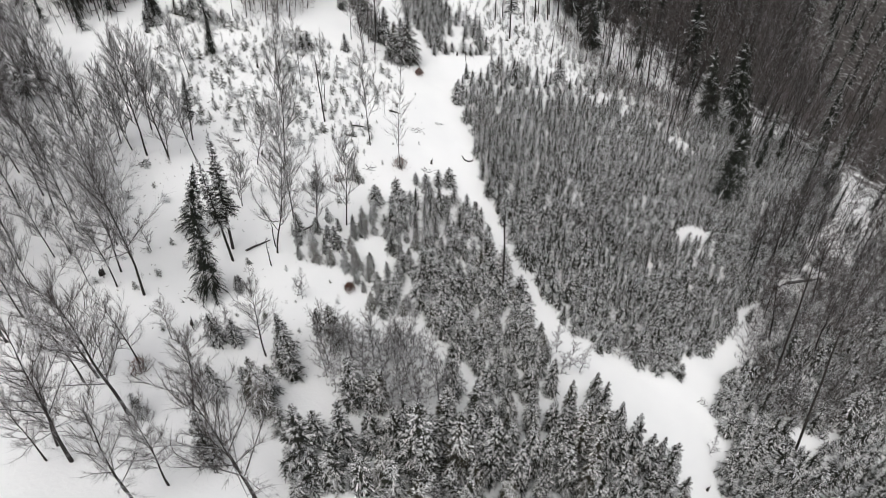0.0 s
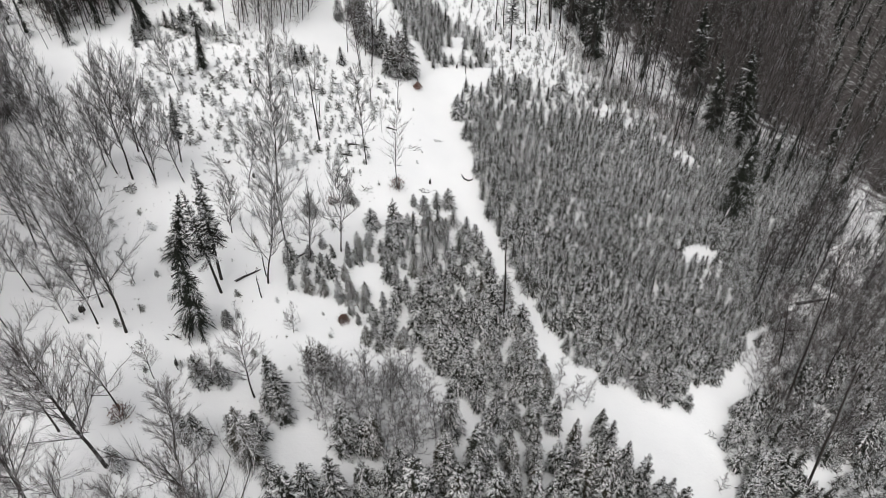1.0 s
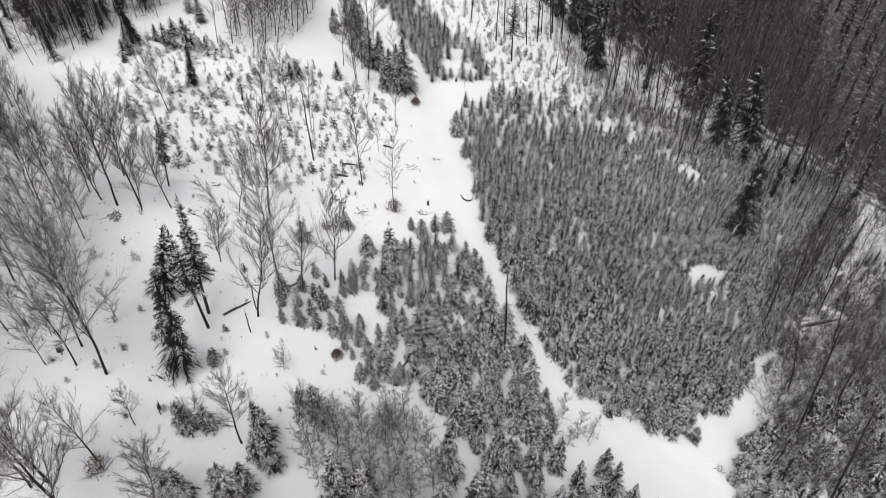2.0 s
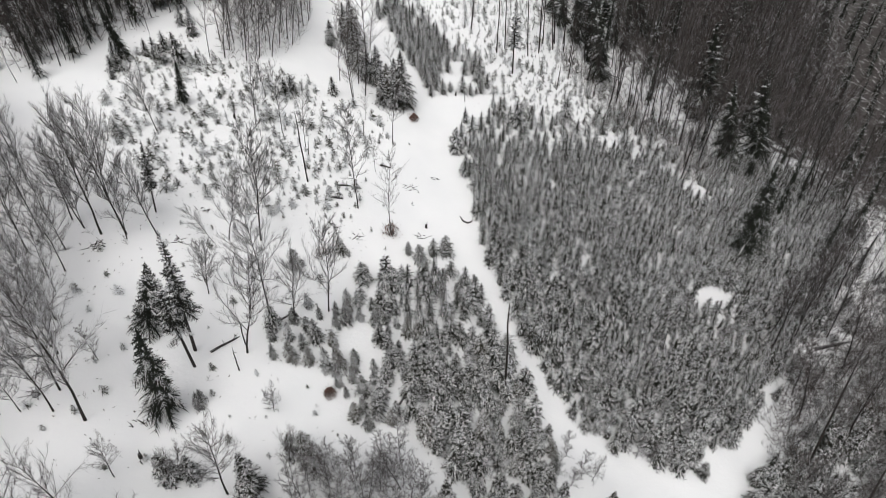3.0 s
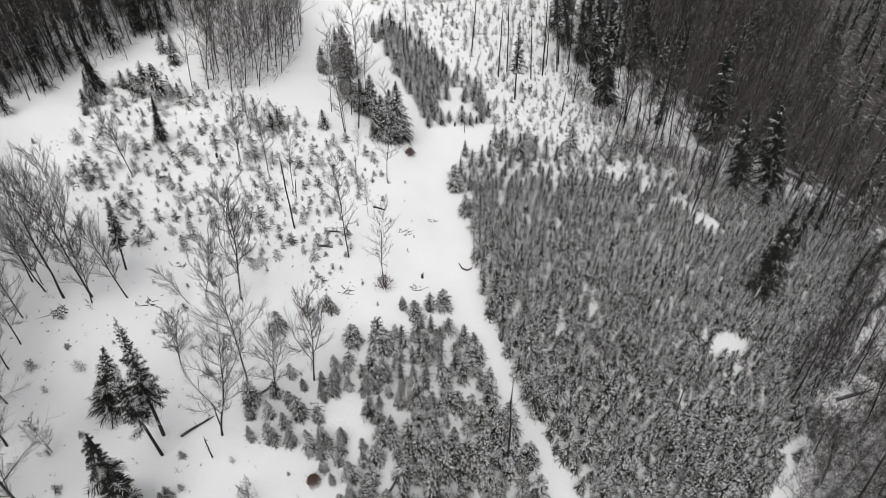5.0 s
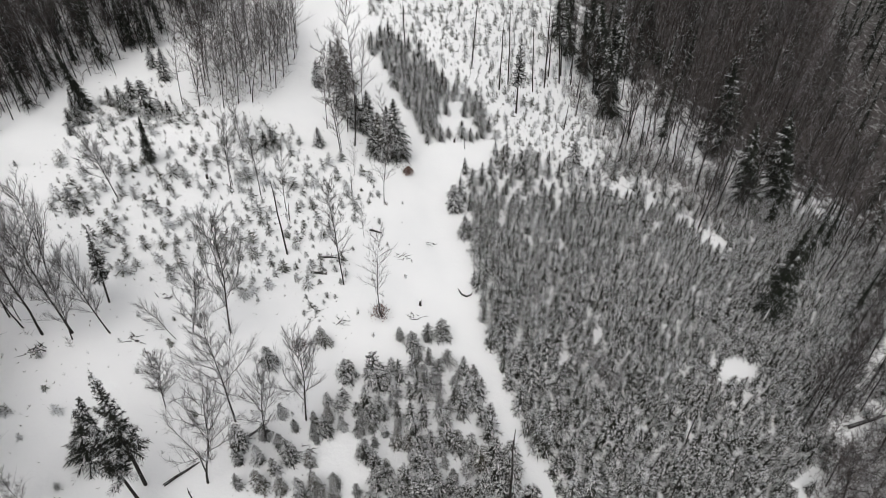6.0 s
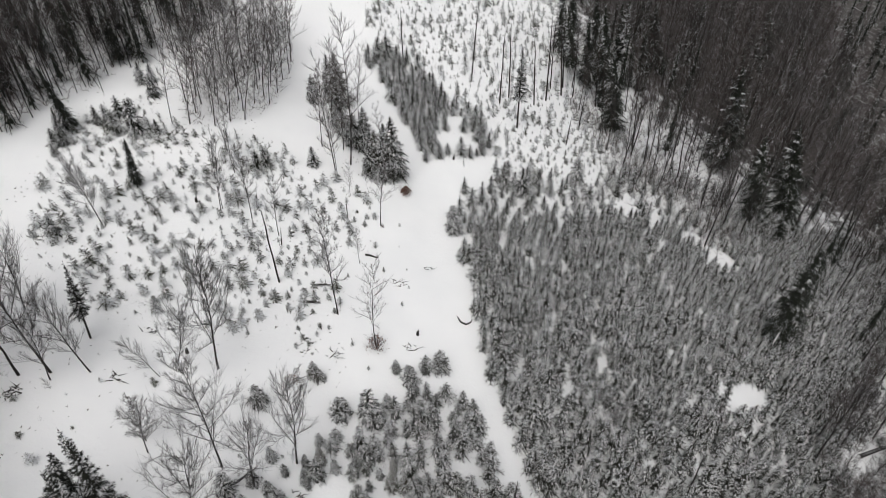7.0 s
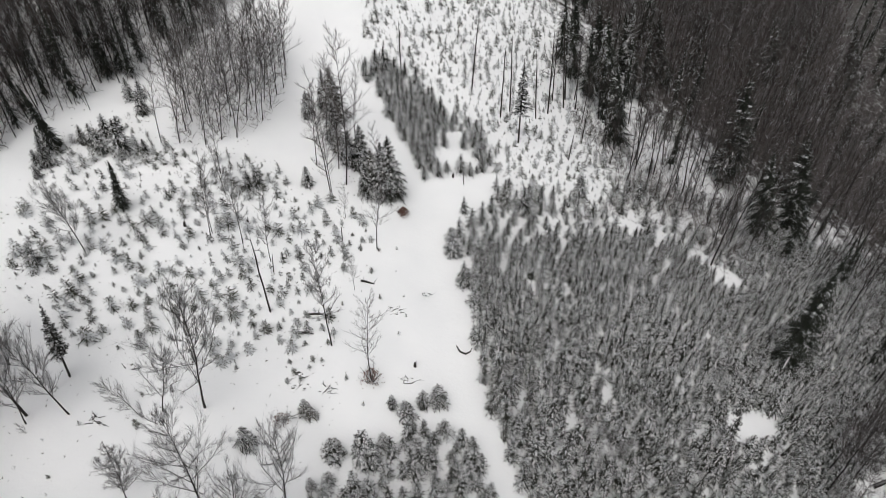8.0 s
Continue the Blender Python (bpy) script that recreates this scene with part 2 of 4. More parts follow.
def spruce_shapes(rng, h, spread, whorl=0.2, arms=8, bare=0.03, snowy=0.6, droop=0.5, thin=1.0, pairs=4, cushion=True, lean_up=0.8, core=0.0):
    """Trunk, and a crown of needles and snow: whorls of drooping fronds with side twigs. core: breadth of a dark inner
    cone for shade.
    """
    trunk, crown = Shape(), Shape()
    top = Vector((rng.uniform(-0.1, 0.1), rng.uniform(-0.1, 0.1), h))
    trunk.tube([Vector((0, 0, -0.5)), top * 0.5, top], [(0.018 if h < 8 else 0.009) * h + 0.02, (0.011 if h < 8 else 0.0068) * h, 0.004], 6)
    z = h * bare + 0.05 * min(h, 2.0)
    up = Vector((0, 0, 1))
    # jagged dark cone, added to block light and stand in for inner shade
    if core > 0:
        rings = 6
        for j in range(rings):
            k0, k1 = bare + (0.97 - bare) * j / rings, bare + (0.97 - bare) * (j + 1) / rings
            r0 = core * spread * (1 - k0) ** 0.85
            for i in range(5):
                a0, a1 = 1.257 * i + 0.5 * j, 1.257 * (i + 1) + 0.5 * j
                g = r0 * rng.uniform(0.7, 1.2)
                crown.tri(top * k0 + Vector((math.cos(a0) * g, math.sin(a0) * g, -0.1 * r0)), top * k0 + Vector((math.cos(a1) * g, math.sin(a1) * g, -0.1 * r0)), top * min(1.0, k1 + 0.1))
    lopsided, side_of = rng.uniform(0.0, 0.25), rng.uniform(0, 6.28)
    while z < h * 0.985:
        k = z / h
        reach = spread * (1 - k) ** (0.75 if h < 5 else 0.85) * (0.6 + 0.4 * min(1.0, k / 0.12)) + 0.05 * min(h, 1.5) / 1.5
        reach *= rng.uniform(0.8, 1.15)
        count = max(4, int(arms * (0.55 + 0.55 * (1 - k))))
        turn = rng.uniform(0, 6.28)
        for i in range(count):
            if rng.random() > thin:
                continue
            a = turn + 6.28 * i / count + rng.uniform(-0.4, 0.4)
            size = reach * rng.uniform(0.6, 1.2) * (1 + lopsided * math.cos(a - side_of))
            out = Vector((math.cos(a), math.sin(a), 0))
            side = Vector((-out.y, out.x, 0))
            rise = lean_up * k - 0.1 + rng.uniform(-0.15, 0.15)
            fall = droop * (1.15 - k) * rng.uniform(0.6, 1.35)
            root = top * k + up * (rng.uniform(-0.5, 0.5) * whorl)

            def at(q):
                return root + out * (size * q) + up * (size * (rise * q - fall * q * q))

            wd = (0.012 + min(size, 0.9) * 0.04) * min(1.0, 0.5 + 0.25 * h)
            spine = [at(q) for q in ((0.1, 0.55, 1.0) if cushion else (0.15, 1.0))]
            widths = (wd, wd * 1.3, 0.006) if cushion else (wd * 1.4, 0.01)
            crown.slot = 0
            crown.strip([p + side * w for p, w in zip(spine, widths)], [p - side * w - up * 0.02 for p, w in zip(spine, widths)])
            white = rng.random() < snowy
            for j in range(pairs):
                q = 0.25 + 0.65 * (j + rng.uniform(0, 0.6)) / pairs
                p = at(q)
                for way in (1, -1):
                    ln = size * (0.5 - 0.33 * q) * rng.uniform(0.7, 1.3)
                    tip = p + (out * 0.8 + side * way * 0.85) * ln - up * (ln * rng.uniform(0.1, 0.75))
                    crown.slot = 0
                    crown.tri(p - out * wd, p + out * wd, tip)
                    if white and rng.random() < 0.75:
                        crown.slot = 1
                        lift = up * 0.025
                        crown.tri(p - out * wd * 0.8 + lift, p + out * wd * 0.8 + lift, p.lerp(tip, rng.uniform(0.5, 0.95)) + lift)
            if white:
                crown.slot = 1
                first = rng.uniform(0.1, 0.6)
                last = first + rng.uniform(0.2, 0.45)
                ww = (0.012 + min(size, 0.9) * rng.uniform(0.025, 0.06)) * min(1.0, 0.5 + 0.25 * h)
                if cushion:
                    crown.ridge([at(q) + up * 0.02 for q in (first, (first + last) / 2, last)], [ww * 0.8, ww, ww * 0.3], 0.02 + 0.03 * min(size, 0.9))
                else:
                    p, q = at(first) + up * 0.03, at(last) + up * 0.035
                    crown.strip([p + side * ww, q + side * ww * 0.5], [p - side * ww, q - side * ww * 0.5])
        z += whorl * rng.uniform(0.8, 1.2) * (1.1 - 0.45 * k)
    crown.slot = 0
    crown.spike(top - up * 0.06 * h, top + up * 0.02 * h, 0.03 * min(1.0, h / 4))
    return trunk, crown


def bare_shapes(rng, h, start=0.35, limbs=20, angle=0.75, reach=0.3, subs=6, twigs=4, lean=0.0, stout=1.0, fine=1.0, light=False, spray=0.0):
    """Trunk and leafless crown of a broadleaf tree: limbs, branches and fine twigs."""
    trunk, crown = Shape(), Shape()
    p, line, d = Vector((0, 0, -0.4)), [], Vector((lean, 0, 1)).normalized()
    n = 8
    for k in range(n + 1):
        line.append(p.copy())
        d = (d + Vector((rng.uniform(-0.07, 0.07), rng.uniform(-0.07, 0.07), 0.05))).normalized()
        p = p + d * ((h + 0.4) / n)
    girth = (0.009 * h + 0.035) * stout
    trunk.tube(line, [girth * (1 - 0.93 * k / n) * (1.25 if k == 0 else 1) for k in range(n + 1)], 7)

    def along(s):
        s = max(0.0, min(0.999, s)) * n
        return line[int(s)].lerp(line[int(s) + 1], s - int(s))

    turn = rng.uniform(0, 6.28)
    for i in range(limbs):
        s = start + (0.98 - start) * (i + rng.uniform(0, 0.8)) / limbs
        turn += 2.4 + rng.uniform(-0.5, 0.5)
        a = angle * rng.uniform(0.7, 1.3) * (1.1 - 0.5 * s)
        size = h * reach * rng.uniform(0.55, 1.15) * (1.25 - s) ** 0.6
        d = Vector((math.cos(turn) * math.sin(a), math.sin(turn) * math.sin(a), math.cos(a)))
        q, pts = along(s), []
        for k in range(4):
            pts.append(q.copy())
            d = (d + Vector((rng.uniform(-0.22, 0.22), rng.uniform(-0.22, 0.22), rng.uniform(-0.1, 0.16)))).normalized()
            q = q + d * size / 3
        r = girth * (1.05 - s) * 0.36 + 0.01
        crown.slot = 0
        if light:
            crown.tube([pts[0], pts[2], pts[3]], [r, r * 0.6, 0.008], 3)
        else:
            crown.tube(pts, [r, r * 0.7, r * 0.45, 0.008], 4)
        for j in range(subs):
            crown.slot = 1
            u = (j + rng.uniform(0.3, 1.0)) / subs * 3
            u = min(u, 2.98)
            b = pts[int(u)].lerp(pts[int(u) + 1], u - int(u))
            e = (d * (1 + spray) + Vector((rng.uniform(-1, 1), rng.uniform(-1, 1), rng.uniform(-0.35, 0.7 + 0.4 * spray))) * 0.95).normalized()
            ln = size * rng.uniform(0.25, 0.5)
            mid = b + e * ln * 0.5
            end = mid + (e + Vector((rng.uniform(-0.3, 0.3), rng.uniform(-0.3, 0.3), 0.15))).normalized() * ln * 0.5
            if light:
                crown.spike(b, end, 0.016 * fine)
            else:
                crown.tube([b, mid, end], [0.016 * fine, 0.011 * fine, 0.004], 3)
            for t in range(twigs):
                c = b.lerp(end, rng.uniform(0.2, 1.0))
                v = (e * (1 + 0.6 * spray) + Vector((rng.uniform(-1, 1), rng.uniform(-1, 1), rng.uniform(-0.6, 0.6 + 0.3 * spray)))).normalized()
                (crown.sliver if light else crown.spike)(c, c + v * ln * rng.uniform(0.3, 0.8), 0.0085 * fine)
    return trunk, crown


def snag_shapes(rng, h, stubs=14):
    """A dead standing trunk, broken at the top, with stubs of branches."""
    trunk, out = Shape(), []
    line = [Vector((rng.uniform(-0.015, 0.015) * k, rng.uniform(-0.015, 0.015) * k, -0.4 + (h + 0.4) * k / 5)) for k in range(6)]
    g = 0.004 * h + 0.035
    trunk.tube(line, [g * (1.2 - 0.12 * k) for k in range(5)] + [g * 0.22], 7)
    for i in range(stubs):
        s = rng.uniform(0.25, 0.98) * 5
        b = line[min(int(s), 4)].lerp(line[min(int(s), 4) + 1], s - int(s))
        a = rng.uniform(0, 6.28)
        c = b + Vector((math.cos(a), math.sin(a), rng.uniform(-0.45, 0.2))) * rng.uniform(0.15, 0.045 * h + 0.25)
        stub = Shape()
        out.append(stub)
        stub.spike(b, c, 0.03)
        if rng.random() < 0.5:
            stub.spike(b.lerp(c, 0.6), c + Vector((rng.uniform(-0.3, 0.3), rng.uniform(-0.3, 0.3), rng.uniform(-0.2, 0.3))), 0.015)
    return trunk, out


def shrub_shapes(rng, stems=26):
    """A low many-stemmed bush, one metre high."""
    s = Shape()
    for i in range(stems):
        a, lean = rng.uniform(0, 6.28), rng.uniform(0.1, 0.9)
        d = Vector((math.cos(a) * lean, math.sin(a) * lean, 1)).normalized()
        b = Vector((math.cos(a), math.sin(a), 0)) * rng.uniform(0, 0.12) - Vector((0, 0, 0.1))
        e = b + d * rng.uniform(0.6, 1.1)
        s.tube([b, b.lerp(e, 0.5) + Vector((rng.uniform(-0.06, 0.06), rng.uniform(-0.06, 0.06), 0)), e], [0.014, 0.01, 0.003], 3)
        for k in range(6):
            c = b.lerp(e, rng.uniform(0.35, 1))
            s.spike(c, c + (d * 0.6 + Vector((rng.uniform(-1, 1), rng.uniform(-1, 1), rng.uniform(-0.2, 0.5)))) * rng.uniform(0.1, 0.3), 0.007)
    return s


def leaf_shape(rng, count, radius, tall):
    """Curled dry leaves in a loose dome."""
    s = Shape()
    for i in range(count):
        a, r, z = rng.uniform(0, 6.28), radius * math.sqrt(rng.random()), rng.random()
        p = Vector((math.cos(a) * r * (1 - 0.5 * z), math.sin(a) * r * (1 - 0.5 * z), tall * (0.12 + 0.9 * z * (1 - 0.45 * (r / radius) ** 2))))
        u = Vector((rng.uniform(-1, 1), rng.uniform(-1, 1), rng.uniform(-1, 1))).normalized() * 0.06
        v = Vector((rng.uniform(-1, 1), rng.uniform(-1, 1), rng.uniform(-1, 1))).normalized() * 0.045
        s.tri(p - u, p + v, p + u)
    return s


def data_of(name, shape, *mats, shade=False):
    return build_mesh(name, shape.v, shape.f, mats, shape.m, shade)


def make(name, parts, x, y, scale, turn, label, category, group="", lean=0.0, squash=1.0):
    """A plant: an Empty at its foot with its parts under it."""
    root = new(name)
    root.empty_display_size = 0.3
    root.matrix_basis = pose(x, y, ground_z(x, y) - 0.03, 0, lean) @ Matrix.LocRotScale(None, Euler((0, 0, turn)), (scale * squash, scale * squash, scale))
    for part_name, data in parts:
        ob = new(part_name, data)
        ob.parent = root
    return tagged(root, label, category, group)


def inside(poly, x, y):
    hit = False
    for (ax, ay), (bx, by) in zip(poly, poly[1:] + poly[:1]):
        if (ay > y) != (by > y) and x < (bx - ax) * (y - ay) / (by - ay) + ax:
            hit = not hit
    return hit


def scatter(rng, poly, gap, limit=4000, holes=(), clumps=0.0, ragged=0.0):
    """Places spread over a plot, no two nearer than gap; clumps leaves uneven bare patches."""
    x0, x1 = min(p[0] for p in poly), max(p[0] for p in poly)
    y0, y1 = min(p[1] for p in poly), max(p[1] for p in poly)
    cells, out = {}, []
    tries = int((x1 - x0) * (y1 - y0) / (gap * gap) * 9)
    for _ in range(tries):
        x, y = rng.uniform(x0, x1), rng.uniform(y0, y1)
        jag = ragged * noise.noise((x / 2.2, y / 2.2, 21.0))
        jog = ragged * noise.noise((x / 2.2, y / 2.2, 37.0))
        if not inside(poly, x + jag, y + jog) or any(math.hypot(x - hx, y - hy) < hr for hx, hy, hr in holes):
            continue
        if clumps and noise.noise((x / 5.0, y / 5.0, 11.0)) < clumps * rng.uniform(-1, 1) - 0.05:
            continue
        c = (int(x / gap), int(y / gap))
        if any(math.hypot(x - p[0], y - p[1]) < gap for i in (-1, 0, 1) for j in (-1, 0, 1) for p in cells.get((c[0] + i, c[1] + j), ())):
            continue
        cells.setdefault(c, []).append((x, y))
        out.append((x, y))
        if len(out) >= limit:
            break
    return out


def joined(name, items, label, category, mats_of):
    """Uncountable plants as one mesh: items are (shapes, x, y, scale, turn) and, where wanted, a breadth."""
    verts, faces, index, mats = [], [], [], list(mats_of)
    base = 0
    for shapes, x, y, scale, turn, *breadth in items:
        wide = scale * (breadth[0] if breadth else 1.0)
        c, s, z = math.cos(turn) * wide, math.sin(turn) * wide, ground_z(x, y) - 0.03
        for v, f, m in shapes:
            moved = np.empty_like(v)
            moved[:, 0] = v[:, 0] * c - v[:, 1] * s + x
            moved[:, 1] = v[:, 0] * s + v[:, 1] * c + y
            moved[:, 2] = v[:, 2] * scale + z
            verts.append(moved)
            faces += [tuple(i + base for i in q) for q in f]
            index += m
            base += len(v)
    me = build_mesh(name, np.concatenate(verts).tolist(), faces, mats, index)
    return tagged(new(name, me), label, category, kind="stuff")


def arrays(*shapes):
    """Shapes for a joined mesh, each with the slot at which its materials begin."""
    return [(np.array(s.v), s.f, [first + k for k in s.m]) for s, first in shapes]


# ---- plots and single plants, in metres on the plan ----
BLOCK_EAST = [
    (3.7, 65.1), (4.4, 59.5), (5.7, 55.7), (7.0, 51.3), (8.7, 47.8), (10.0, 44.0), (13.2, 41.1), (17.2, 43.0), (19.8, 41.6), (23.4, 42.0),
    (24.8, 44.6), (28.9, 46.3), (34.3, 51.8), (38.8, 57.4), (48.1, 67.6), (57.2, 78.7), (66.0, 90.5), (68.1, 101.9), (56.0, 101.8), (42.7, 98.3),
    (37.6, 89.8), (34.5, 85.9), (31.7, 88.5), (29.1, 90.1), (23.1, 89.1), (15.3, 83.8), (10.2, 81.5), (7.1, 78.8), (4.2, 79.1), (3.3, 72.8),
    (6.2, 70.6),
]
BLOCK_TAB = [
    (4.3, 80.7), (7.7, 79.3), (7.1, 68.3), (4.2, 65.7), (2.5, 69.5), (3.5, 74.5),
]
BLOCK_WEST = [
    (-8.6, 46.6), (-8.3, 49.7), (-6.1, 51.1), (-4.4, 52.2), (-2.3, 54.8), (0.0, 56.6), (1.9, 57.1), (4.2, 54.4), (4.7, 52.7), (5.1, 50.3),
    (3.6, 50.6), (2.4, 50.2), (1.2, 48.7), (-1.7, 47.7), (-3.8, 47.8), (-6.4, 46.5),
]
BLOCK_MIDDLE = [
    (-1.9, 48.6), (0.8, 48.0), (2.4, 49.7), (5.8, 49.4), (7.2, 46.1), (9.4, 43.0), (9.4, 39.8), (8.2, 35.8), (5.5, 32.9), (2.8, 33.8), (0.4, 37.3),
    (-1.2, 38.3), (-2.0, 42.6),
]
BLOCK_FRINGE = [
    (-13.7, 44.3), (-12.7, 46.0), (-11.2, 46.0), (-10.7, 49.5), (-8.4, 47.7), (-7.4, 44.9), (-8.4, 41.9), (-10.5, 41.8), (-11.5, 42.8),
]
BLOCK_LOBE = [
    (-7.8, 43.6), (-4.5, 46.3), (-1.8, 45.0), (-1.9, 39.9), (-3.9, 38.3), (-6.4, 37.9),
]
BLOCK_SOUTH = [
    (-0.2, 28.0), (1.6, 29.7), (3.5, 32.7), (8.4, 34.9), (13.8, 34.1), (15.9, 31.3), (17.3, 31.2), (19.5, 28.6), (17.4, 20.5), (-3.2, 16.0),
    (-1.4, 22.5),
]
BLOCK_SOUTHEAST = [
    (27.8, 40.2), (32.4, 44.3), (38.6, 47.7), (47.5, 53.7), (59.0, 61.0), (72.8, 65.1), (48.7, 25.9), (24.3, 22.2), (24.4, 29.3), (27.5, 31.5),
    (26.9, 34.6),
]
CLEARING_MIDDLE = [
    (-5.8, 77.1), (-1.8, 77.2), (-1.5, 68.5), (-3.2, 59.6), (-6.7, 55.7), (-11.2, 54.6), (-9.9, 58.9), (-7.6, 64.0), (-9.5, 68.4), (-7.5, 71.9),
]
STRIP_NORTH = [
    (-9.4, 106.5), (-7.5, 109.5), (-2.4, 105.8), (0.5, 102.8), (4.8, 99.5), (6.3, 93.8), (0.6, 88.5), (-2.1, 87.2), (-3.9, 91.8), (-5.3, 95.8),
    (-8.3, 100.8),
]
STRIP_TOP = [
    (1.3, 78.4), (4.4, 85.5), (7.1, 89.7), (15.7, 92.6), (19.8, 90.9), (22.2, 88.0), (14.5, 83.0), (7.9, 80.3), (5.6, 76.1), (4.0, 72.5),
    (3.0, 75.9),
]
CLEARING_WEST = [
    (-31.6, 63.2), (-35.7, 79.4), (-30.5, 87.4), (-25.4, 82.5), (-19.6, 84.0), (-11.8, 82.1), (-5.8, 77.1), (-7.5, 71.9), (-9.5, 68.4), (-7.6, 64.0),
    (-9.9, 58.9), (-13.2, 57.0), (-15.9, 58.8), (-21.3, 57.9), (-25.7, 58.9),
]
CLEARING_NORTH = [
    (-11.2, 128.4), (20.1, 150.8), (20.1, 122.5), (25.9, 112.9), (32.4, 98.6), (15.1, 87.9), (6.5, 90.9), (1.2, 105.5), (-9.9, 112.5),
]
CLEARING_SOUTH = [
    (-29.9, 44.1), (-29.2, 53.7), (-24.6, 56.3), (-17.7, 55.1), (-10.0, 51.9), (-8.0, 50.0), (-15.0, 43.0), (-8.8, 43.1), (-6.4, 36.1),
    (-23.3, 30.1),
]
STAND_NORTH = [
    (-25.8, 83.7), (-23.6, 83.8), (-20.7, 86.4), (-18.2, 90.5), (-17.4, 96.6),
    (-18.0, 103.4), (-21.0, 106.7), (-25.1, 104.2), (-27.9, 97.7), (-27.0, 90.0),
]
STAND_WEST = [
    (-51.7, 70.3), (-40.4, 63.9), (-33.9, 57.9), (-28.6, 52.7), (-27.6, 46.0), (-26.0, 39.4), (-28.2, 36.7), (-27.2, 29.4), (-29.5, 27.2),
    (-41.4, 32.3), (-61.4, 63.4),
]
FOREST_NORTHWEST = [
    (-42.5, 74.8), (-39.0, 79.2), (-37.7, 83.1), (-35.9, 86.4), (-34.5, 91.4), (-29.8, 96.8), (-27.7, 102.8), (-26.2, 110.9), (-26.6, 120.3),
    (-42.7, 121.9), (-67.1, 108.1),
]
FOREST_EAST = [
    (21.9, 138.6), (24.5, 121.2), (27.6, 112.7), (30.7, 105.8), (33.2, 98.4), (37.2, 94.8), (45.2, 95.5), (50.3, 83.3), (52.1, 73.1), (73.1, 80.2),
    (161.1, 194.4), (197.8, 326.6), (23.7, 154.0),
]
FOREST_EDGE = [
    (36.5, 58.5), (37.3, 53.3), (34.1, 45.8), (40.6, 47.7), (49.7, 53.8), (59.2, 60.5), (78.2, 73.6), (105.3, 115.3), (65.8, 81.5), (52.7, 71.1),
    (46.1, 68.5),
]
FOREST_CORNER = [
    (-63.5, 82.6), (-41.9, 87.9), (-38.9, 80.2), (-39.5, 75.5), (-41.4, 72.5), (-42.7, 70.6), (-45.0, 70.3), (-55.5, 67.6),
]
SLOPE_EAST = [
    (56.0, 76.0), (66.0, 82.0), (78.0, 95.0), (90.0, 112.0), (84.0, 118.0), (72.0, 108.0), (62.0, 95.0), (55.0, 84.0),
]
UPPER_EDGE = [
    (16.4, 88.5), (23.9, 92.3), (30.3, 92.3), (35.6, 87.6), (41.0, 91.1), (42.6, 100.6), (38.7, 105.9), (30.5, 103.4), (21.2, 95.0),
]
BRUSHWOOD = [
    (19.8, 113.2), (26.4, 110.7), (33.7, 103.9), (39.2, 98.4), (40.2, 91.3), (35.3, 91.4), (30.2, 96.5), (23.9, 101.1), (19.0, 106.7),
]
THICKET_EAST = [
    (36.6, 53.7), (41.8, 60.9), (49.4, 67.3), (59.9, 74.3), (74.0, 80.0), (48.3, 40.7), (31.7, 38.1), (32.4, 46.0),
]
THICKET = [
    (-5.7, 35.5), (-2.1, 36.7), (-0.6, 33.9), (0.3, 31.1), (-2.6, 26.9), (-5.1, 28.4), (-7.5, 28.8), (-9.4, 31.1), (-8.1, 33.4),
]
BARE_SW = [
    (-21.0, 20.0, 11.2, 5.0), (-22.1, 20.9, 6.8, 10.3), (-22.2, 19.8, 5.6, 0.6), (-19.6, 24.1, 11.5, -2.2), (-22.2, 26.5, 8.7, -0.8),
    (-22.9, 26.0, 7.0, 0.6), (-20.4, 28.3, 6.2, 1.1), (-19.3, 31.2, 3.5, 0.7), (-16.2, 25.3, 7.4, 8.6), (-17.0, 17.9, 9.0, 3.8),
    (-15.8, 19.4, 6.6, -1.4), (-11.0, 19.2, 12.2, 3.1), (-13.0, 31.3, 6.8, -0.8), (-27.1, 29.6, 5.9, 5.3), (-15.8, 31.7, 3.4, 9.1),
    (-9.8, 34.0, 3.6, 7.2), (-8.7, 33.2, 4.0, 9.4), (-2.5, 33.9, 4.9, -10.8), (-7.2, 33.3, 3.7, -1.2), (-3.8, 33.5, 4.2, -3.1),
    (-16.3, 31.3, 3.1, 5.7),
]
BARE_W = [
    (-23.2, 52.8, 7.6, -4.4), (-25.2, 51.6, 6.0, 2.2), (-25.4, 52.2, 10.9, -0.4), (-27.1, 51.6, 11.2, -0.9),
    (-28.4, 51.9, 7.1, -2.2), (-27.9, 55.7, 9.2, 1.9), (-29.9, 56.5, 7.1, 2.0), (-28.8, 52.5, 4.5, 1.9), (-27.7, 67.6, 6.2, -5.7),
    (-27.9, 46.9, 6.1, 5.0), (-25.6, 39.5, 8.9, 6.6), (-22.2, 34.7, 12.4, 0.6), (-24.4, 36.7, 8.9, 3.4), (-24.1, 35.0, 7.7, 0.3),
    (-25.8, 34.7, 5.0, 3.2), (-26.5, 37.2, 3.5, 0.5), (-28.2, 37.6, 4.8, 2.2),
]
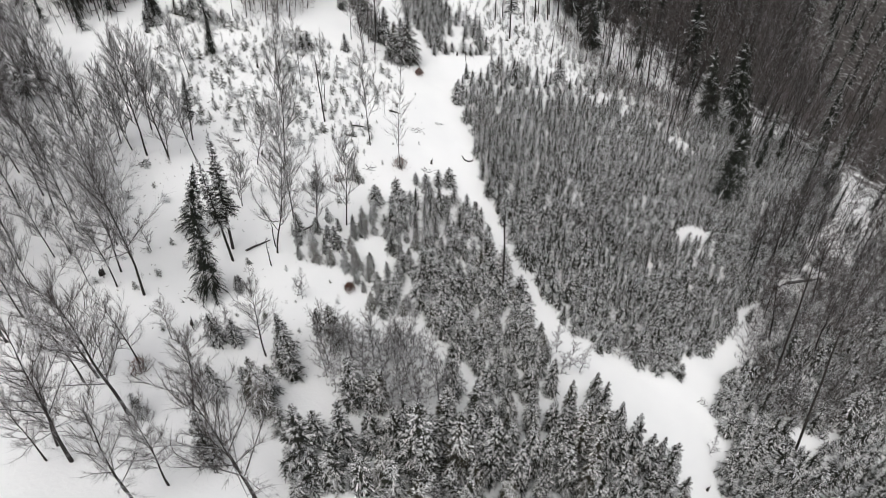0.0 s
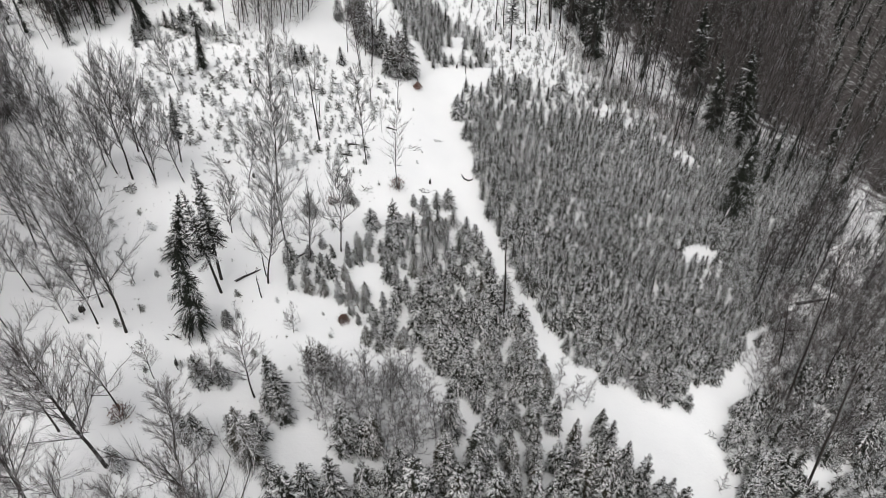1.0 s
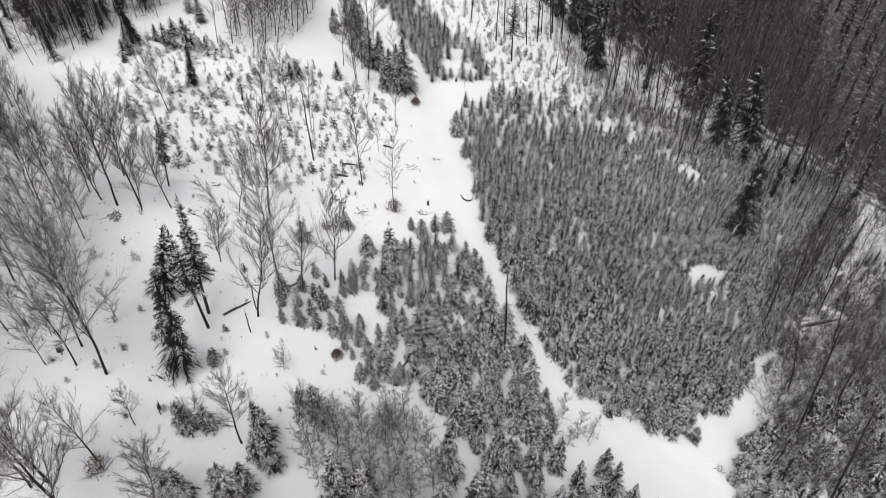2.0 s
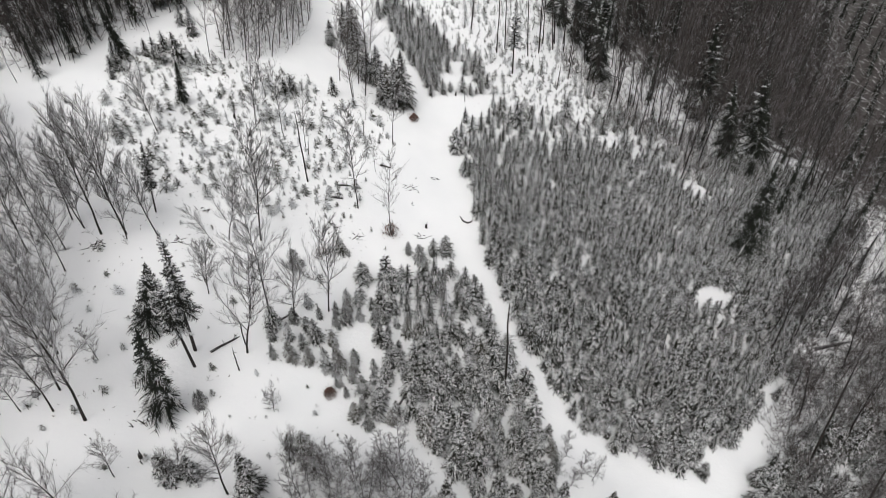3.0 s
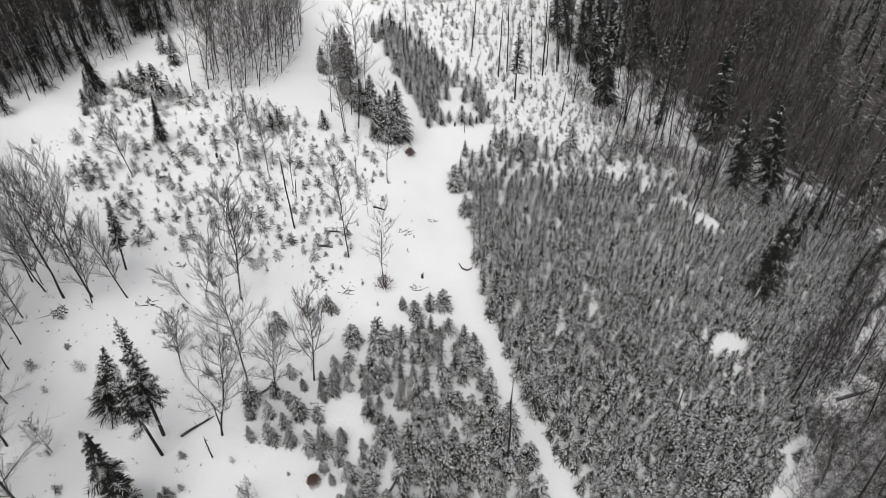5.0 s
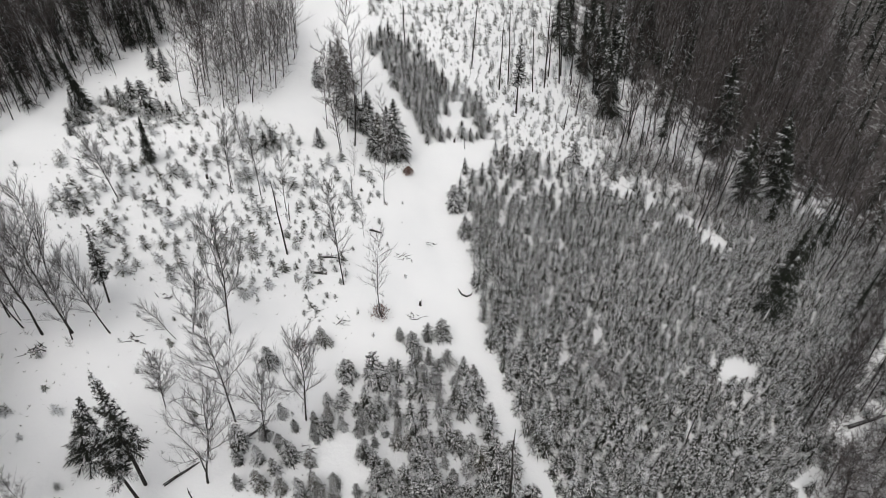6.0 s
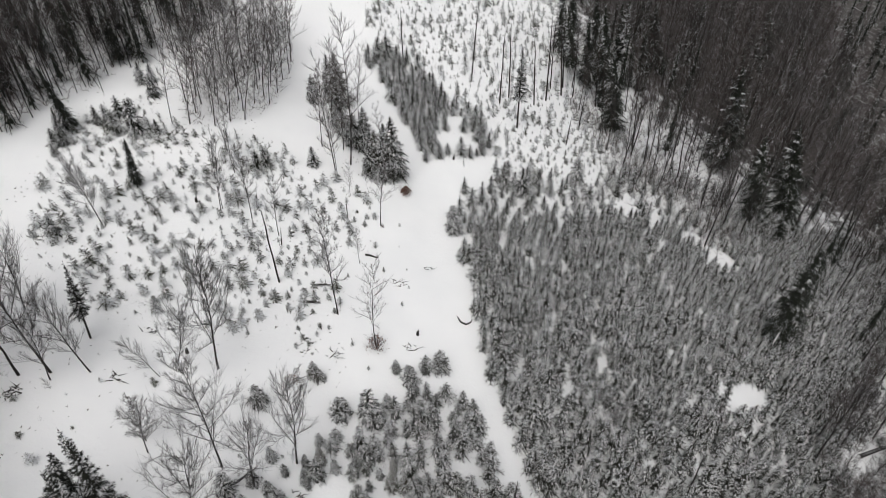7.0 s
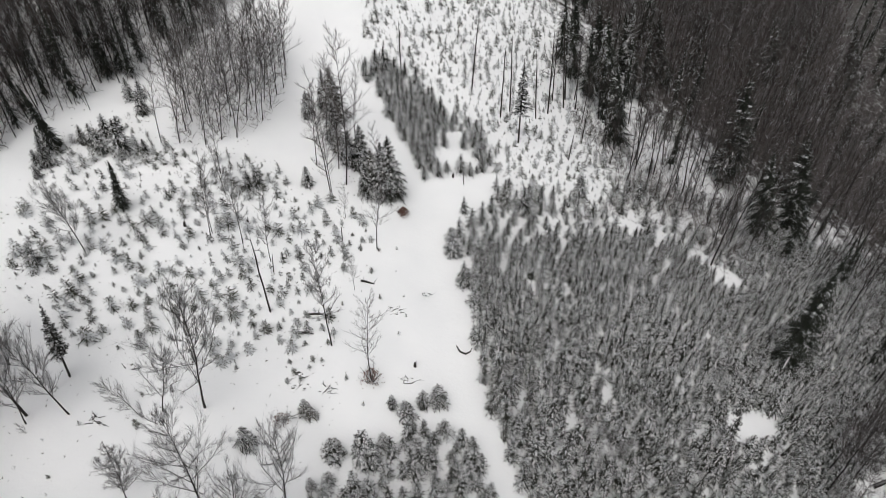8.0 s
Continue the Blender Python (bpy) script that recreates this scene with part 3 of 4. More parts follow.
BARE_MID = [
    (-19.4, 72.3, 7.7, 3.1), (-16.7, 72.2, 7.8, 3.5), (-8.0, 63.0, 11.2, 1.2), (-4.6, 60.4, 9.5, -0.4), (-5.3, 75.2, 9.0, 1.7),
    (-10.1, 80.6, 12.2, -5.4), (-8.5, 78.4, 3.6, 2.2), (-15.6, 55.1, 10.9, 4.6), (-13.6, 47.4, 9.7, 0.8), (-14.2, 42.7, 10.0, 10.7),
    (-11.4, 46.5, 7.4, 1.6), (-9.1, 48.7, 8.9, 3.6), (-18.0, 47.5, 5.4, 8.3), (-19.0, 53.4, 3.9, -27.1), (-6.8, 69.5, 4.2, 1.6),
    (-34.3, 87.0, 7.0, 1.0), (-26.6, 83.6, 9.2, 4.2), (-18.0, 54.2, 6.7, 13.8), (-10.0, 80.7, 8.6, -4.3), (-12.2, 85.6, 9.2, 1.9),
    (-10.0, 85.8, 9.4, 2.3), (-11.6, 89.8, 9.4, 2.8), (-8.8, 91.3, 9.0, 1.0), (-9.0, 83.4, 15.1, 3.0), (-19.3, 72.6, 6.9, 1.3),
    (-4.9, 83.5, 7.7, -5.2), (-19.4, 77.9, 5.8, -3.4), (-14.1, 70.8, 7.0, 0.9), (-20.4, 80.6, 5.6, 0.1),
]
BARE_NE = [
    (15.7, 112.2, 10.1, -0.2), (20.4, 117.9, 11.0, 0.3), (23.4, 120.1, 10.1, -4.5), (23.9, 115.5, 10.2, -3.4), (24.4, 112.4, 9.9, -1.6),
    (28.3, 107.3, 11.8, -2.6), (33.3, 110.6, 11.3, -3.7), (29.6, 118.9, 11.3, -4.6), (32.8, 114.9, 10.5, -3.5), (38.5, 112.2, 11.7, -3.5),
    (39.6, 109.2, 11.4, -4.6), (20.1, 115.2, 11.2, -1.6), (27.6, 105.3, 12.5, 0.0), (31.8, 121.4, 11.0, -2.0), (34.8, 104.4, 13.0, -3.0),
]
BARE_E = [
    (46.0, 68.0, 13.0, -4.0), (48.5, 70.0, 14.0, -6.0), (51.0, 69.0, 12.0, -3.0), (44.5, 66.5, 12.0, -5.0), (53.0, 73.0, 13.0, -4.0), (50.0, 74.0, 12.0, -2.0), (43.0, 63.5, 12.5, -6.0), (48.0, 65.0, 11.0, -5.0),
    (38.6, 62.0, 12.2, -2.2), (38.3, 60.3, 13.8, -1.4), (40.9, 60.9, 12.6, -5.0), (38.0, 51.0, 13.1, -9.9), (42.9, 49.3, 12.5, -9.8),
    (47.5, 59.6, 13.6, -6.7), (38.5, 54.2, 8.5, -9.1), (59.9, 98.2, 17.2, -6.5), (58.7, 96.6, 15.1, -3.7), (62.7, 92.2, 14.9, -5.4),
    (34.5, 89.2, 12.4, -2.6), (27.3, 60.8, 4.2, -2.5),
]
SNAG = [
    (36.2, 44.9, 17.8, -6.8), (35.0, 35.8, 19.4, -8.6), (-13.1, 65.1, 8.2, -1.2), (-8.5, 75.2, 2.1, 4.5), (-14.4, 40.9, 2.7, 0.1),
    (5.7, 44.3, 12.3, -2.2), (17.2, 100.9, 4.4, 1.9), (4.6, 108.7, 9.9, 2.6), (8.3, 104.9, 10.1, 0.2), (9.7, 107.2, 10.8, -2.0),
    (13.4, 108.0, 9.7, -4.5), (15.4, 110.6, 12.5, -1.9), (16.5, 114.6, 10.6, -2.3), (18.2, 114.3, 13.8, -6.5), (-4.6, 107.6, 6.8, -0.9),
    (-18.2, 32.4, 0.8, 8.2), (-25.2, 35.7, 0.8, 2.3), (22.4, 53.5, 6.7, -2.3), (19.0, 47.1, 6.8, -1.1), (3.2, 88.8, 1.6, -3.8),
    (-13.7, 69.7, 2.1, 4.6), (-14.5, 43.4, 2.9, 0.8),
]
PINE = [
    (-24.2, 55.6, 7.5, 6.5),
    (-17.3, 40.5, 10.4, -3.0), (-17.6, 41.9, 11.8, 2.6), (10.4, 100.6, 11.7, -0.9), (18.7, 116.6, 13.6, -5.6), (24.8, 120.0, 14.0, -6.3),
    (30.6, 128.8, 14.0, -4.1),
]
SPRUCE = [
    (-17.9, 36.4, 9.0, 3.2), (-20.9, 42.8, 7.3, 13.7), (-26.7, 73.3, 5.1, 4.0), (-35.1, 78.7, 3.2, 1.8), (-34.6, 79.9, 7.0, -8.0),
    (-34.8, 93.3, 6.9, 2.6), (-33.9, 94.5, 5.2, 5.8), (-40.9, 95.3, 6.1, 11.6), (-42.7, 92.7, 6.6, 16.7), (39.4, 74.8, 15.8, -1.4),
    (45.0, 113.4, 18.9, -4.6), (25.6, 116.5, 11.6, -11.9), (25.9, 110.4, 13.1, -8.9), (21.0, 123.1, 10.6, -10.2), (19.6, 126.5, 10.6, -5.2),
    (23.2, 120.4, 11.9, -6.3), (25.6, 127.7, 11.8, -7.0), (26.6, 123.7, 13.4, -8.0), (30.5, 131.0, 11.5, -7.0), (37.4, 135.3, 13.0, -6.6),
    (-41.7, 55.7, 7.2, 27.3), (-39.6, 59.9, 4.4, 12.6), (-45.5, 60.7, 7.0, 28), (33.8, 127.2, 11.0, -5.6), (45.1, 98.8, 15.3, -10.7),
    (51.3, 101.5, 18.0, -11.3), (56.0, 139.1, 10.9, -7.0), (80.1, 141.6, 5.9, -7.6), (-40.4, 57.9, 7.5, 23.9), (38.9, 47.2, 7.7, -11.2),
    (68.2, 155.4, 15.9, -13.2), (39.9, 136.0, 12.8, -21.4), (31.2, 126.2, 7.3, -1.1), (56.6, 169.0, 12.3, -23.3), (100.3, 181.2, 13.2, -12.2),
    (119.7, 199.2, 8.2, -9.9), (55.9, 114.0, 13.0, -3.6), (22.4, 132.8, 9.0, -8.0),
]
SPRUCE_SW = [
    (-14.1, 21.7, 5.4), (-12.2, 26.3, 5.9), (-10.8, 29.9, 4.5), (-11.7, 31.7, 5.0), (-16.4, 31.7, 3.1), (-15.1, 32.0, 2.8), (-11.7, 30.4, 3.2),
    (-9.7, 34.6, 3.1), (-8.6, 34.4, 4.0), (-8.5, 21.4, 8.4), (-6.5, 28.4, 6.1), (-4.6, 28.8, 5.1), (-5.5, 28.6, 3.8), (-6.5, 23.8, 6.3),
    (-6.8, 21.2, 5.3), (-5.2, 21.4, 4.4), (-1.6, 23.6, 8.7), (-0.7, 22.8, 3.9), (1.2, 25.0, 6.7), (3.5, 25.1, 7.0), (0.7, 32.0, 6.2),
    (0.2, 28.5, 5.1), (4.3, 33.5, 3.6), (-3.0, 20.2, 6.8), (-15.0, 26.6, 3.7), (-16.0, 26.9, 3.1), (-18.9, 24.1, 2.4), (-8.7, 19.9, 2.7),
    (13.3, 35.4, 4.5), (-16.1, 37.1, 1.9), (-3.3, 24.7, 5.8), (-4.8, 24.8, 5.1), (-2.8, 26.9, 4.2), (-8.4, 24.4, 4.0), (-3.8, 21.8, 4.8),
    (-0.2, 25.5, 4.3), (-10.6, 24.8, 2.6), (-13.2, 27.1, 3.8), (-12.0, 28.0, 3.2),
]
CLUMP = [
    (-6.5, 53.5, 2.0), (-4.7, 53.5, 3.9), (-3.4, 55.0, 1.8), (-1.8, 57.6, 2.4), (-0.5, 58.9, 2.3), (0.6, 59.5, 2.5), (-2.9, 58.4, 1.6),
    (-4.1, 53.2, 2.9), (-29.2, 81.0, 3.8), (-30.8, 80.5, 2.3), (-27.4, 81.6, 1.7), (-29.5, 87.8, 2.6), (-4.6, 83.7, 7.4),
    (-6.4, 83.8, 5.0), (-5.6, 85.5, 5.1), (-9.0, 87.2, 4.3), (-10.8, 90.3, 5.3), (-12.7, 96.6, 5.0), (-14.2, 93.7, 3.5), (-11.5, 94.6, 6.7),
    (-7.9, 87.8, 5.0), (-34.4, 75.5, 1.3), (-16.1, 37.7, 1.4), (-30.5, 65.5, 2.1), (-12.3, 52.8, 2.2), (-8.9, 56.1, 2.2), (1.9, 77.4, 3.4),
    (9.9, 86.8, 3.9), (7.8, 87.0, 3.6), (17.4, 93.4, 3.5), (-6.7, 53.0, 2.6), (23.8, 41.7, 2.3), (-35.1, 78.6, 2.4),
    (-36.8, 69.8, 0.6),
    (-6.9, 82.6, 4.2), (-5.6, 82.5, 4.6), (-4.5, 83.2, 4.0), (-7.7, 86.6, 3.2), (-9.4, 86.9, 3.4), (-10.3, 88.6, 3.0), (-32.8, 81.4, 2.2), (-31.8, 81.4, 2.6), (-31.5, 83.4, 2.4),
    (-30.7, 84.3, 1.8), (-31.3, 89.6, 2.6), (-30.5, 90.4, 2.2), (-34.8, 76.8, 2.0), (-34.3, 77.3, 1.9), (-17.0, 80.1, 2.4), (-17.6, 79.4, 2.2), (-12.5, 81.8, 2.4),
]
BUSH = [
    (-8.0, 40.5, 1.7), (-3.1, 81.0, 1.9), (-10.5, 55.0, 2.2), (-20.0, 27.6, 2.7), (-4.6, 60.3, 3.0), (-5.1, 75.0, 0.7),
]
SAPLINGS = [
    (14.5, 59.2, 3.2), (16.2, 58.3, 3.4), (15.6, 59.6, 2.8), (13.4, 60.0, 2.6), (17.0, 59.0, 3.0), (14.9, 57.9, 2.7),
    (17.4, 41.8, 3.4), (18.7, 41.7, 3.6), (19.9, 41.4, 3.7), (21.3, 41.4, 3.8), (10.6, 40.1, 3.6), (11.7, 38.4, 3.7), (12.6, 38.4, 3.7),
    (10.7, 37.4, 3.2), (9.7, 38.1, 3.2), (24.9, 33.4, 2.9), (32.5, 49.2, 2.9), (-11.8, 38.4, 2.0), (-11.5, 38.0, 3.0), (-23.1, 39.5, 3.4),
    (-24.6, 40.2, 1.6), (-18.3, 48.3, 4.5), (-24.9, 50.9, 1.2),
]
LOG = [
    (-10.2, 65.6, -8.9, 66.0), (-10.7, 63.5, -9.5, 63.7), (24.3, 114.9, 26.8, 115.9), (27.6, 114.9, 30.5, 116.3),
    (-16.6, 42.0, -15.0, 43.9), (-13.4, 45.3, -11.6, 47.7), (-3.1, 40.6, -2.4, 42.3), (-6.4, 70.7, -5.2, 70.7),
    (-2.1, 43.1, -0.8, 45.4), (44.7, 62.1, 51.6, 65.3, 0.24),
]
PILES = [
    (-9.7, 58.5), (-7.8, 58.7), (-0.5, 71.0), (-3.3, 68.1), (-1.8, 61.1), (-10.0, 59.4), (-10.2, 55.4), (-26.1, 61.4), (-32.1, 72.0), (-21.4, 52.6),
    (-26.7, 50.4), (-19.2, 35.1), (-26.8, 49.9), (-6.9, 42.8), (-31.4, 64.7), (-20.8, 57.3), (-8.8, 46.3), (20.6, 28.7), (25.9, 39.2),
]
STUMPS = [
    (-1.3, 62.7), (-25.5, 35.9), (-18.4, 32.8), (-28.3, 37.8), (-16.8, 74.8), (-21.6, 72.8), (-17.9, 55.9), (2.0, 89.5), (-25.4, 36.1), (23.2, 29.3),
]
HOOK = (2.7, 65.5)

R = random.Random(5)


def seen_forest(x, y):
    """The part of the eastern forest that borders on the clearing."""
    return x < 35 + 0.56 * y and y < 152 + 0.95 * (x - 21)


# young spruces: eight forms, about 4 m high
YOUNG = []
for i in range(8):
    t, c = spruce_shapes(random.Random(20 + i), 4.0, 0.98 + 0.08 * (i % 3), 0.2, 9, snowy=0.74 + 0.05 * (i % 4), droop=1.1, pairs=3, core=0.5)
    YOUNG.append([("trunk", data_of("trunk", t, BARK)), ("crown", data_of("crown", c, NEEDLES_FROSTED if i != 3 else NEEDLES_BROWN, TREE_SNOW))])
TALLER = []
for i in range(5):
    t, c = spruce_shapes(random.Random(30 + i), 7.0, 1.4 + 0.1 * (i % 3), 0.3, 12, snowy=0.62 + 0.06 * (i % 3), droop=0.9, pairs=6, core=0.5)
    TALLER.append([("trunk", data_of("trunk", t, BARK)), ("crown", data_of("crown", c, NEEDLES_FROSTED if i != 3 else NEEDLES_BROWN, TREE_SNOW))])
LIGHT = []
for i in range(6):
    t, c = spruce_shapes(random.Random(40 + i), 4.0, 0.98 + 0.08 * (i % 3), 0.25, 7, bare=0.04, snowy=0.74 + 0.05 * (i % 3), droop=1.1, pairs=2, cushion=False, core=0.5)
    LIGHT.append(arrays((c, 0)))
FAR = []
for i in range(6):
    t, c = spruce_shapes(random.Random(50 + i), 4.0, 1.2 + 0.1 * (i % 3), 0.33, 8, bare=0.06, snowy=0.95, droop=1.1, pairs=2, cushion=False, core=0.4)
    FAR.append(arrays((c, 0)))

BUSHY = []
for i in range(6):
    t, c = spruce_shapes(random.Random(56 + i), 4.0, 1.5 + 0.15 * (i % 3), 0.3, 8, bare=0.0, snowy=0.85, droop=1.1, pairs=2, cushion=False, core=0.3)
    BUSHY.append(arrays((c, 2)))

count = 0
rest = []
PLOTS = [
    (BLOCK_SOUTH, 1.5, (1.15, 1.75), "snow-laden half-grown spruce in a dense stand", "southern stand"),
    (BLOCK_MIDDLE, 1.0, (0.55, 0.95), "snow-laden young spruce in a thicket west of the track", "western thicket"),
    (BLOCK_LOBE, 0.9, (0.4, 0.75), "small snow-dusted spruce on open snow", "western thicket"),
    (BLOCK_WEST, 0.85, (0.4, 0.75), "snow-dusted young spruce in a thicket west of the track", "western thicket"),
    (BLOCK_FRINGE, 1.15, (0.35, 0.75), "bushy snow-dusted spruce on open snow", "western thicket"),
    (BLOCK_SOUTHEAST, 1.15, (0.6, 1.2), "bushy young spruce heavy with snow in a thicket", "south-eastern thicket"),
    (FOREST_EDGE, 1.7, (0.35, 0.9), "snow-dusted young spruce under the forest's edge", "eastern edge"),
    (BLOCK_EAST, 0.92, (0.55, 0.9), "snow-laden young spruce in the dense eastern plantation", "eastern plantation"),
    (BLOCK_TAB, 1.2, (0.55, 0.9), "small snow-dusted spruce beside the snowy track", "eastern plantation"),
    (STRIP_NORTH, 0.9, (0.35, 0.8), "small snow-dusted spruce on the upper slope", "northern strip"),
    (BRUSHWOOD, 2.6, (0.3, 0.7), "small snow-dusted spruce in brushwood", "northern strip"),
    (UPPER_EDGE, 1.3, (0.4, 0.85), "small snow-dusted spruce at the plantation's upper edge", "plantation edge"),
    (STRIP_TOP, 1.25, (0.5, 0.9), "small snow-dusted spruce at the plantation's upper edge", "plantation edge"),
]
GLADES = [(36.2, 87.0, 2.4), (30.4, 65.0, 1.9), (33.2, 66.0, 2.2), (12.3, 60.5, 1.1), (15.3, 58.7, 1.0), (2.3, 50.7, 1.3), (1.2, 41.8, 0.8), (-6.1, 47.3, 1.1), (-3.2, 41.8, 0.9), (36.0, 37.0, 2.2)]
SNOW_GAPS = [(57.2, 72.1, 2.8), (50.5, 65.6, 2.0), (43.5, 60.5, 2.2), (46.5, 62.5, 2.0), (37.0, 54.5, 1.6), (66.0, 84.0, 2.4), (41.0, 45.0, 1.6)]
for plot, gap, sizes, label, group in PLOTS:
    for x, y in scatter(R, plot, gap, holes=GLADES + SNOW_GAPS, ragged=2.0, clumps={"northern strip": 0.3, "plantation edge": 0.4}.get(group, 0.0)):
        if track_distance(x, y) < 1.3:
            continue
        k = R.uniform(*sizes) * R.uniform(0.85, 1.12)
        k *= 1 + 0.3 * noise.noise((x / 3.5, y / 3.5, 3.0)) + 0.2 * noise.noise((x / 14.0, y / 14.0, 8.0))
        if y > 74:
            k *= 0.85
        turn = R.uniform(0, 6.28)
        if y < 50 and x < 30 and count < 290:
            form, size = (TALLER[R.randrange(5)], k * 0.57) if k > 1.12 else (YOUNG[R.randrange(8)], k)
            make("young_spruce", form, x, y, size, turn, label, "spruce", group, squash=R.uniform(1.1, 1.45) if k < 1.0 else R.uniform(0.85, 1.1))
            count += 1
        else:
            if group == "northern strip" or k < 0.5:
                form = BUSHY
            else:
                form = LIGHT if y < 68 and x < 45 else FAR
            rest.append((form[R.randrange(6)], x, y, k, turn, R.uniform(1.0, 1.35)))
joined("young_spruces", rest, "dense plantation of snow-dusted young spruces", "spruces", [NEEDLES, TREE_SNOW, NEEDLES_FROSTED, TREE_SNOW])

# half-grown spruces in the south-west
for x, y, h in SPRUCE_SW:
    form, size = (TALLER[R.randrange(5)], h / 7.0) if h > 4.4 else (YOUNG[R.randrange(8)], h / 4.0)
    make("young_spruce", form, x, y, size, R.uniform(0, 6.28), "half-grown spruce with snow on drooping branches", "spruce", "south-western spruces", squash=R.uniform(1.0, 1.25))

# single bushy spruces on the open slope
for x, y, h in CLUMP:
    form, size = (TALLER[R.randrange(5)], h / 7.0) if h > 3.9 else (YOUNG[R.randrange(8)], h / 4.0)
    make("young_spruce", form, x, y, size, R.uniform(0, 6.28), "bushy young spruce with a little snow on open ground", "spruce", "single spruces", squash=R.uniform(1.3, 1.7) if h < 3 else R.uniform(1.3, 1.6))

# tall old spruces, dark, with little snow
OLD, OLD_LIGHT = [], []
for i in range(4):
    t, c = spruce_shapes(random.Random(60 + i), 14.0, 2.2, 0.38, 11, bare=0.08, snowy=0.16, droop=0.8, thin=0.95, pairs=6, core=0.6)
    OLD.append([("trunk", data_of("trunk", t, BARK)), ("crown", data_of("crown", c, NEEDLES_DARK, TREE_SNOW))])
for i in range(4):
    t, c = spruce_shapes(random.Random(64 + i), 14.0, 2.2, 0.58, 10, bare=0.1, snowy=0.1 + 0.14 * i, droop=0.8, thin=0.9, pairs=3, core=0.35)
    OLD_LIGHT.append([("trunk", data_of("trunk", t, BARK)), ("crown", data_of("crown", c, NEEDLES_DARK, TREE_SNOW))])
RAGGED = []
for i in range(2):
    t, c = spruce_shapes(random.Random(74 + i), 9.0, 1.75, 0.34, 11, bare=0.12, snowy=0.4, droop=0.95, thin=0.85, pairs=7, core=0.45)
    RAGGED.append([("trunk", data_of("trunk", t, BARK)), ("crown", data_of("crown", c, NEEDLES_DARK, TREE_SNOW))])
for x, y, h, lean in SPRUCE:
    if y < 60 and h < 10:
        make("tall_spruce", RAGGED[R.randrange(2)], x, y, h / 9.0, R.uniform(0, 6.28), "ragged dark spruce with patches of snow on its boughs", "spruce", "tall spruces", lean)
    else:
        make("tall_spruce", OLD[R.randrange(4)], x, y, h / 14.0, R.uniform(0, 6.28), "tall dark spruce with little snow", "spruce", "tall spruces", lean, squash=1.1 if h < 10 else 1.2)
for x, y in scatter(R, FOREST_NORTHWEST, 2.4, 100):
    make("tall_spruce", OLD_LIGHT[R.randrange(4)], x, y, R.uniform(0.4, 0.8), R.uniform(0, 6.28), "tall dark spruce in the forest edge", "spruce", "north-western forest")
for x, y in scatter(R, FOREST_CORNER, 3.2, 18):
    make("tall_spruce", OLD_LIGHT[R.randrange(4)], x, y, R.uniform(0.35, 0.6), R.uniform(0, 6.28), "tall dark spruce in the forest edge", "spruce", "north-western forest")
for x, y in scatter(R, FOREST_EAST, 7.2):
    if not seen_forest(x, y):
        continue
    make("tall_spruce", OLD_LIGHT[R.randrange(4)], x, y, R.uniform(0.55, 1.1), R.uniform(0, 6.28), "tall dark spruce among leafless forest trees", "spruce", "eastern forest", squash=0.9)

# thin-crowned conifers with bare lower trunks
THIN = []
for i in range(2):
    t, c = spruce_shapes(random.Random(70 + i), 12.0, 1.5, 0.27, 10, bare=0.36, snowy=0.3, droop=0.45, thin=0.8, pairs=8)
    THIN.append([("trunk", data_of("trunk", t, BARK)), ("crown", data_of("crown", c, NEEDLES, TREE_SNOW))])
for x, y, h, lean in PINE:
    make("thin_conifer", THIN[R.randrange(2)], x, y, h / 12.0, R.uniform(0, 6.28), "slender conifer with a bare lower trunk and sparse crown", "conifer", "slender conifers", lean)

# leafless broadleaf trees
BEECH, FROST, SLIM, DARK, DARK_LIGHT = [], [], [], [], []
for i in range(7):
    t, c = bare_shapes(random.Random(80 + i), 10.0, 0.28, 24, 0.9, 0.38, 9, 16, stout=0.8, fine=0.95, light=True, spray=0.5)
    BEECH.append([("trunk", data_of("trunk", t, BARK, shade=True)), ("crown", data_of("crown", c, BARK, TWIGS))])
for i in range(6):
    t, c = bare_shapes(random.Random(86 + i), 10.0, 0.28, 24, 0.85, 0.36, 10, 16, stout=0.6, fine=1.0, light=True, spray=0.7)
    FROST.append([("trunk", data_of("trunk", t, BARK, shade=True)), ("crown", data_of("crown", c, BARK, TWIGS_FROST))])
for i in range(5):
    t, c = bare_shapes(random.Random(90 + i), 12.0, 0.28, 24, 1.1, 0.22, 8, 12, stout=0.5, fine=0.9, light=True, spray=0.3)
    SLIM.append([("trunk", data_of("trunk", t, BARK, shade=True)), ("crown", data_of("crown", c, BARK, TWIGS))])
for i in range(5):
    t, c = bare_shapes(random.Random(100 + i), 16.0, 0.42, 24, 0.95, 0.2, 7, 12, stout=0.7, fine=1.1, light=True)
    DARK.append([("trunk", data_of("trunk", t, FOREST_BARK, shade=True)), ("crown", data_of("crown", c, FOREST_BARK, TWIGS_DARK))])
    t, c = bare_shapes(random.Random(105 + i), 16.0, 0.28, 15, 1.15, 0.24, 6, 9, stout=0.42, fine=1.5, light=True, spray=0.2)
    DARK_LIGHT.append(arrays((t, 0), (c, 0)))
for group, trees in (("south-western beeches", BARE_SW), ("western beeches", BARE_W)):
    for x, y, h, lean in trees:
        make("bare_tree", (FROST if trees is BARE_W else BEECH)[R.randrange(6)], x, y, h / 9.6, R.uniform(0, 6.28), "leafless broadleaf tree with frosted twigs on snow", "tree", group, lean)
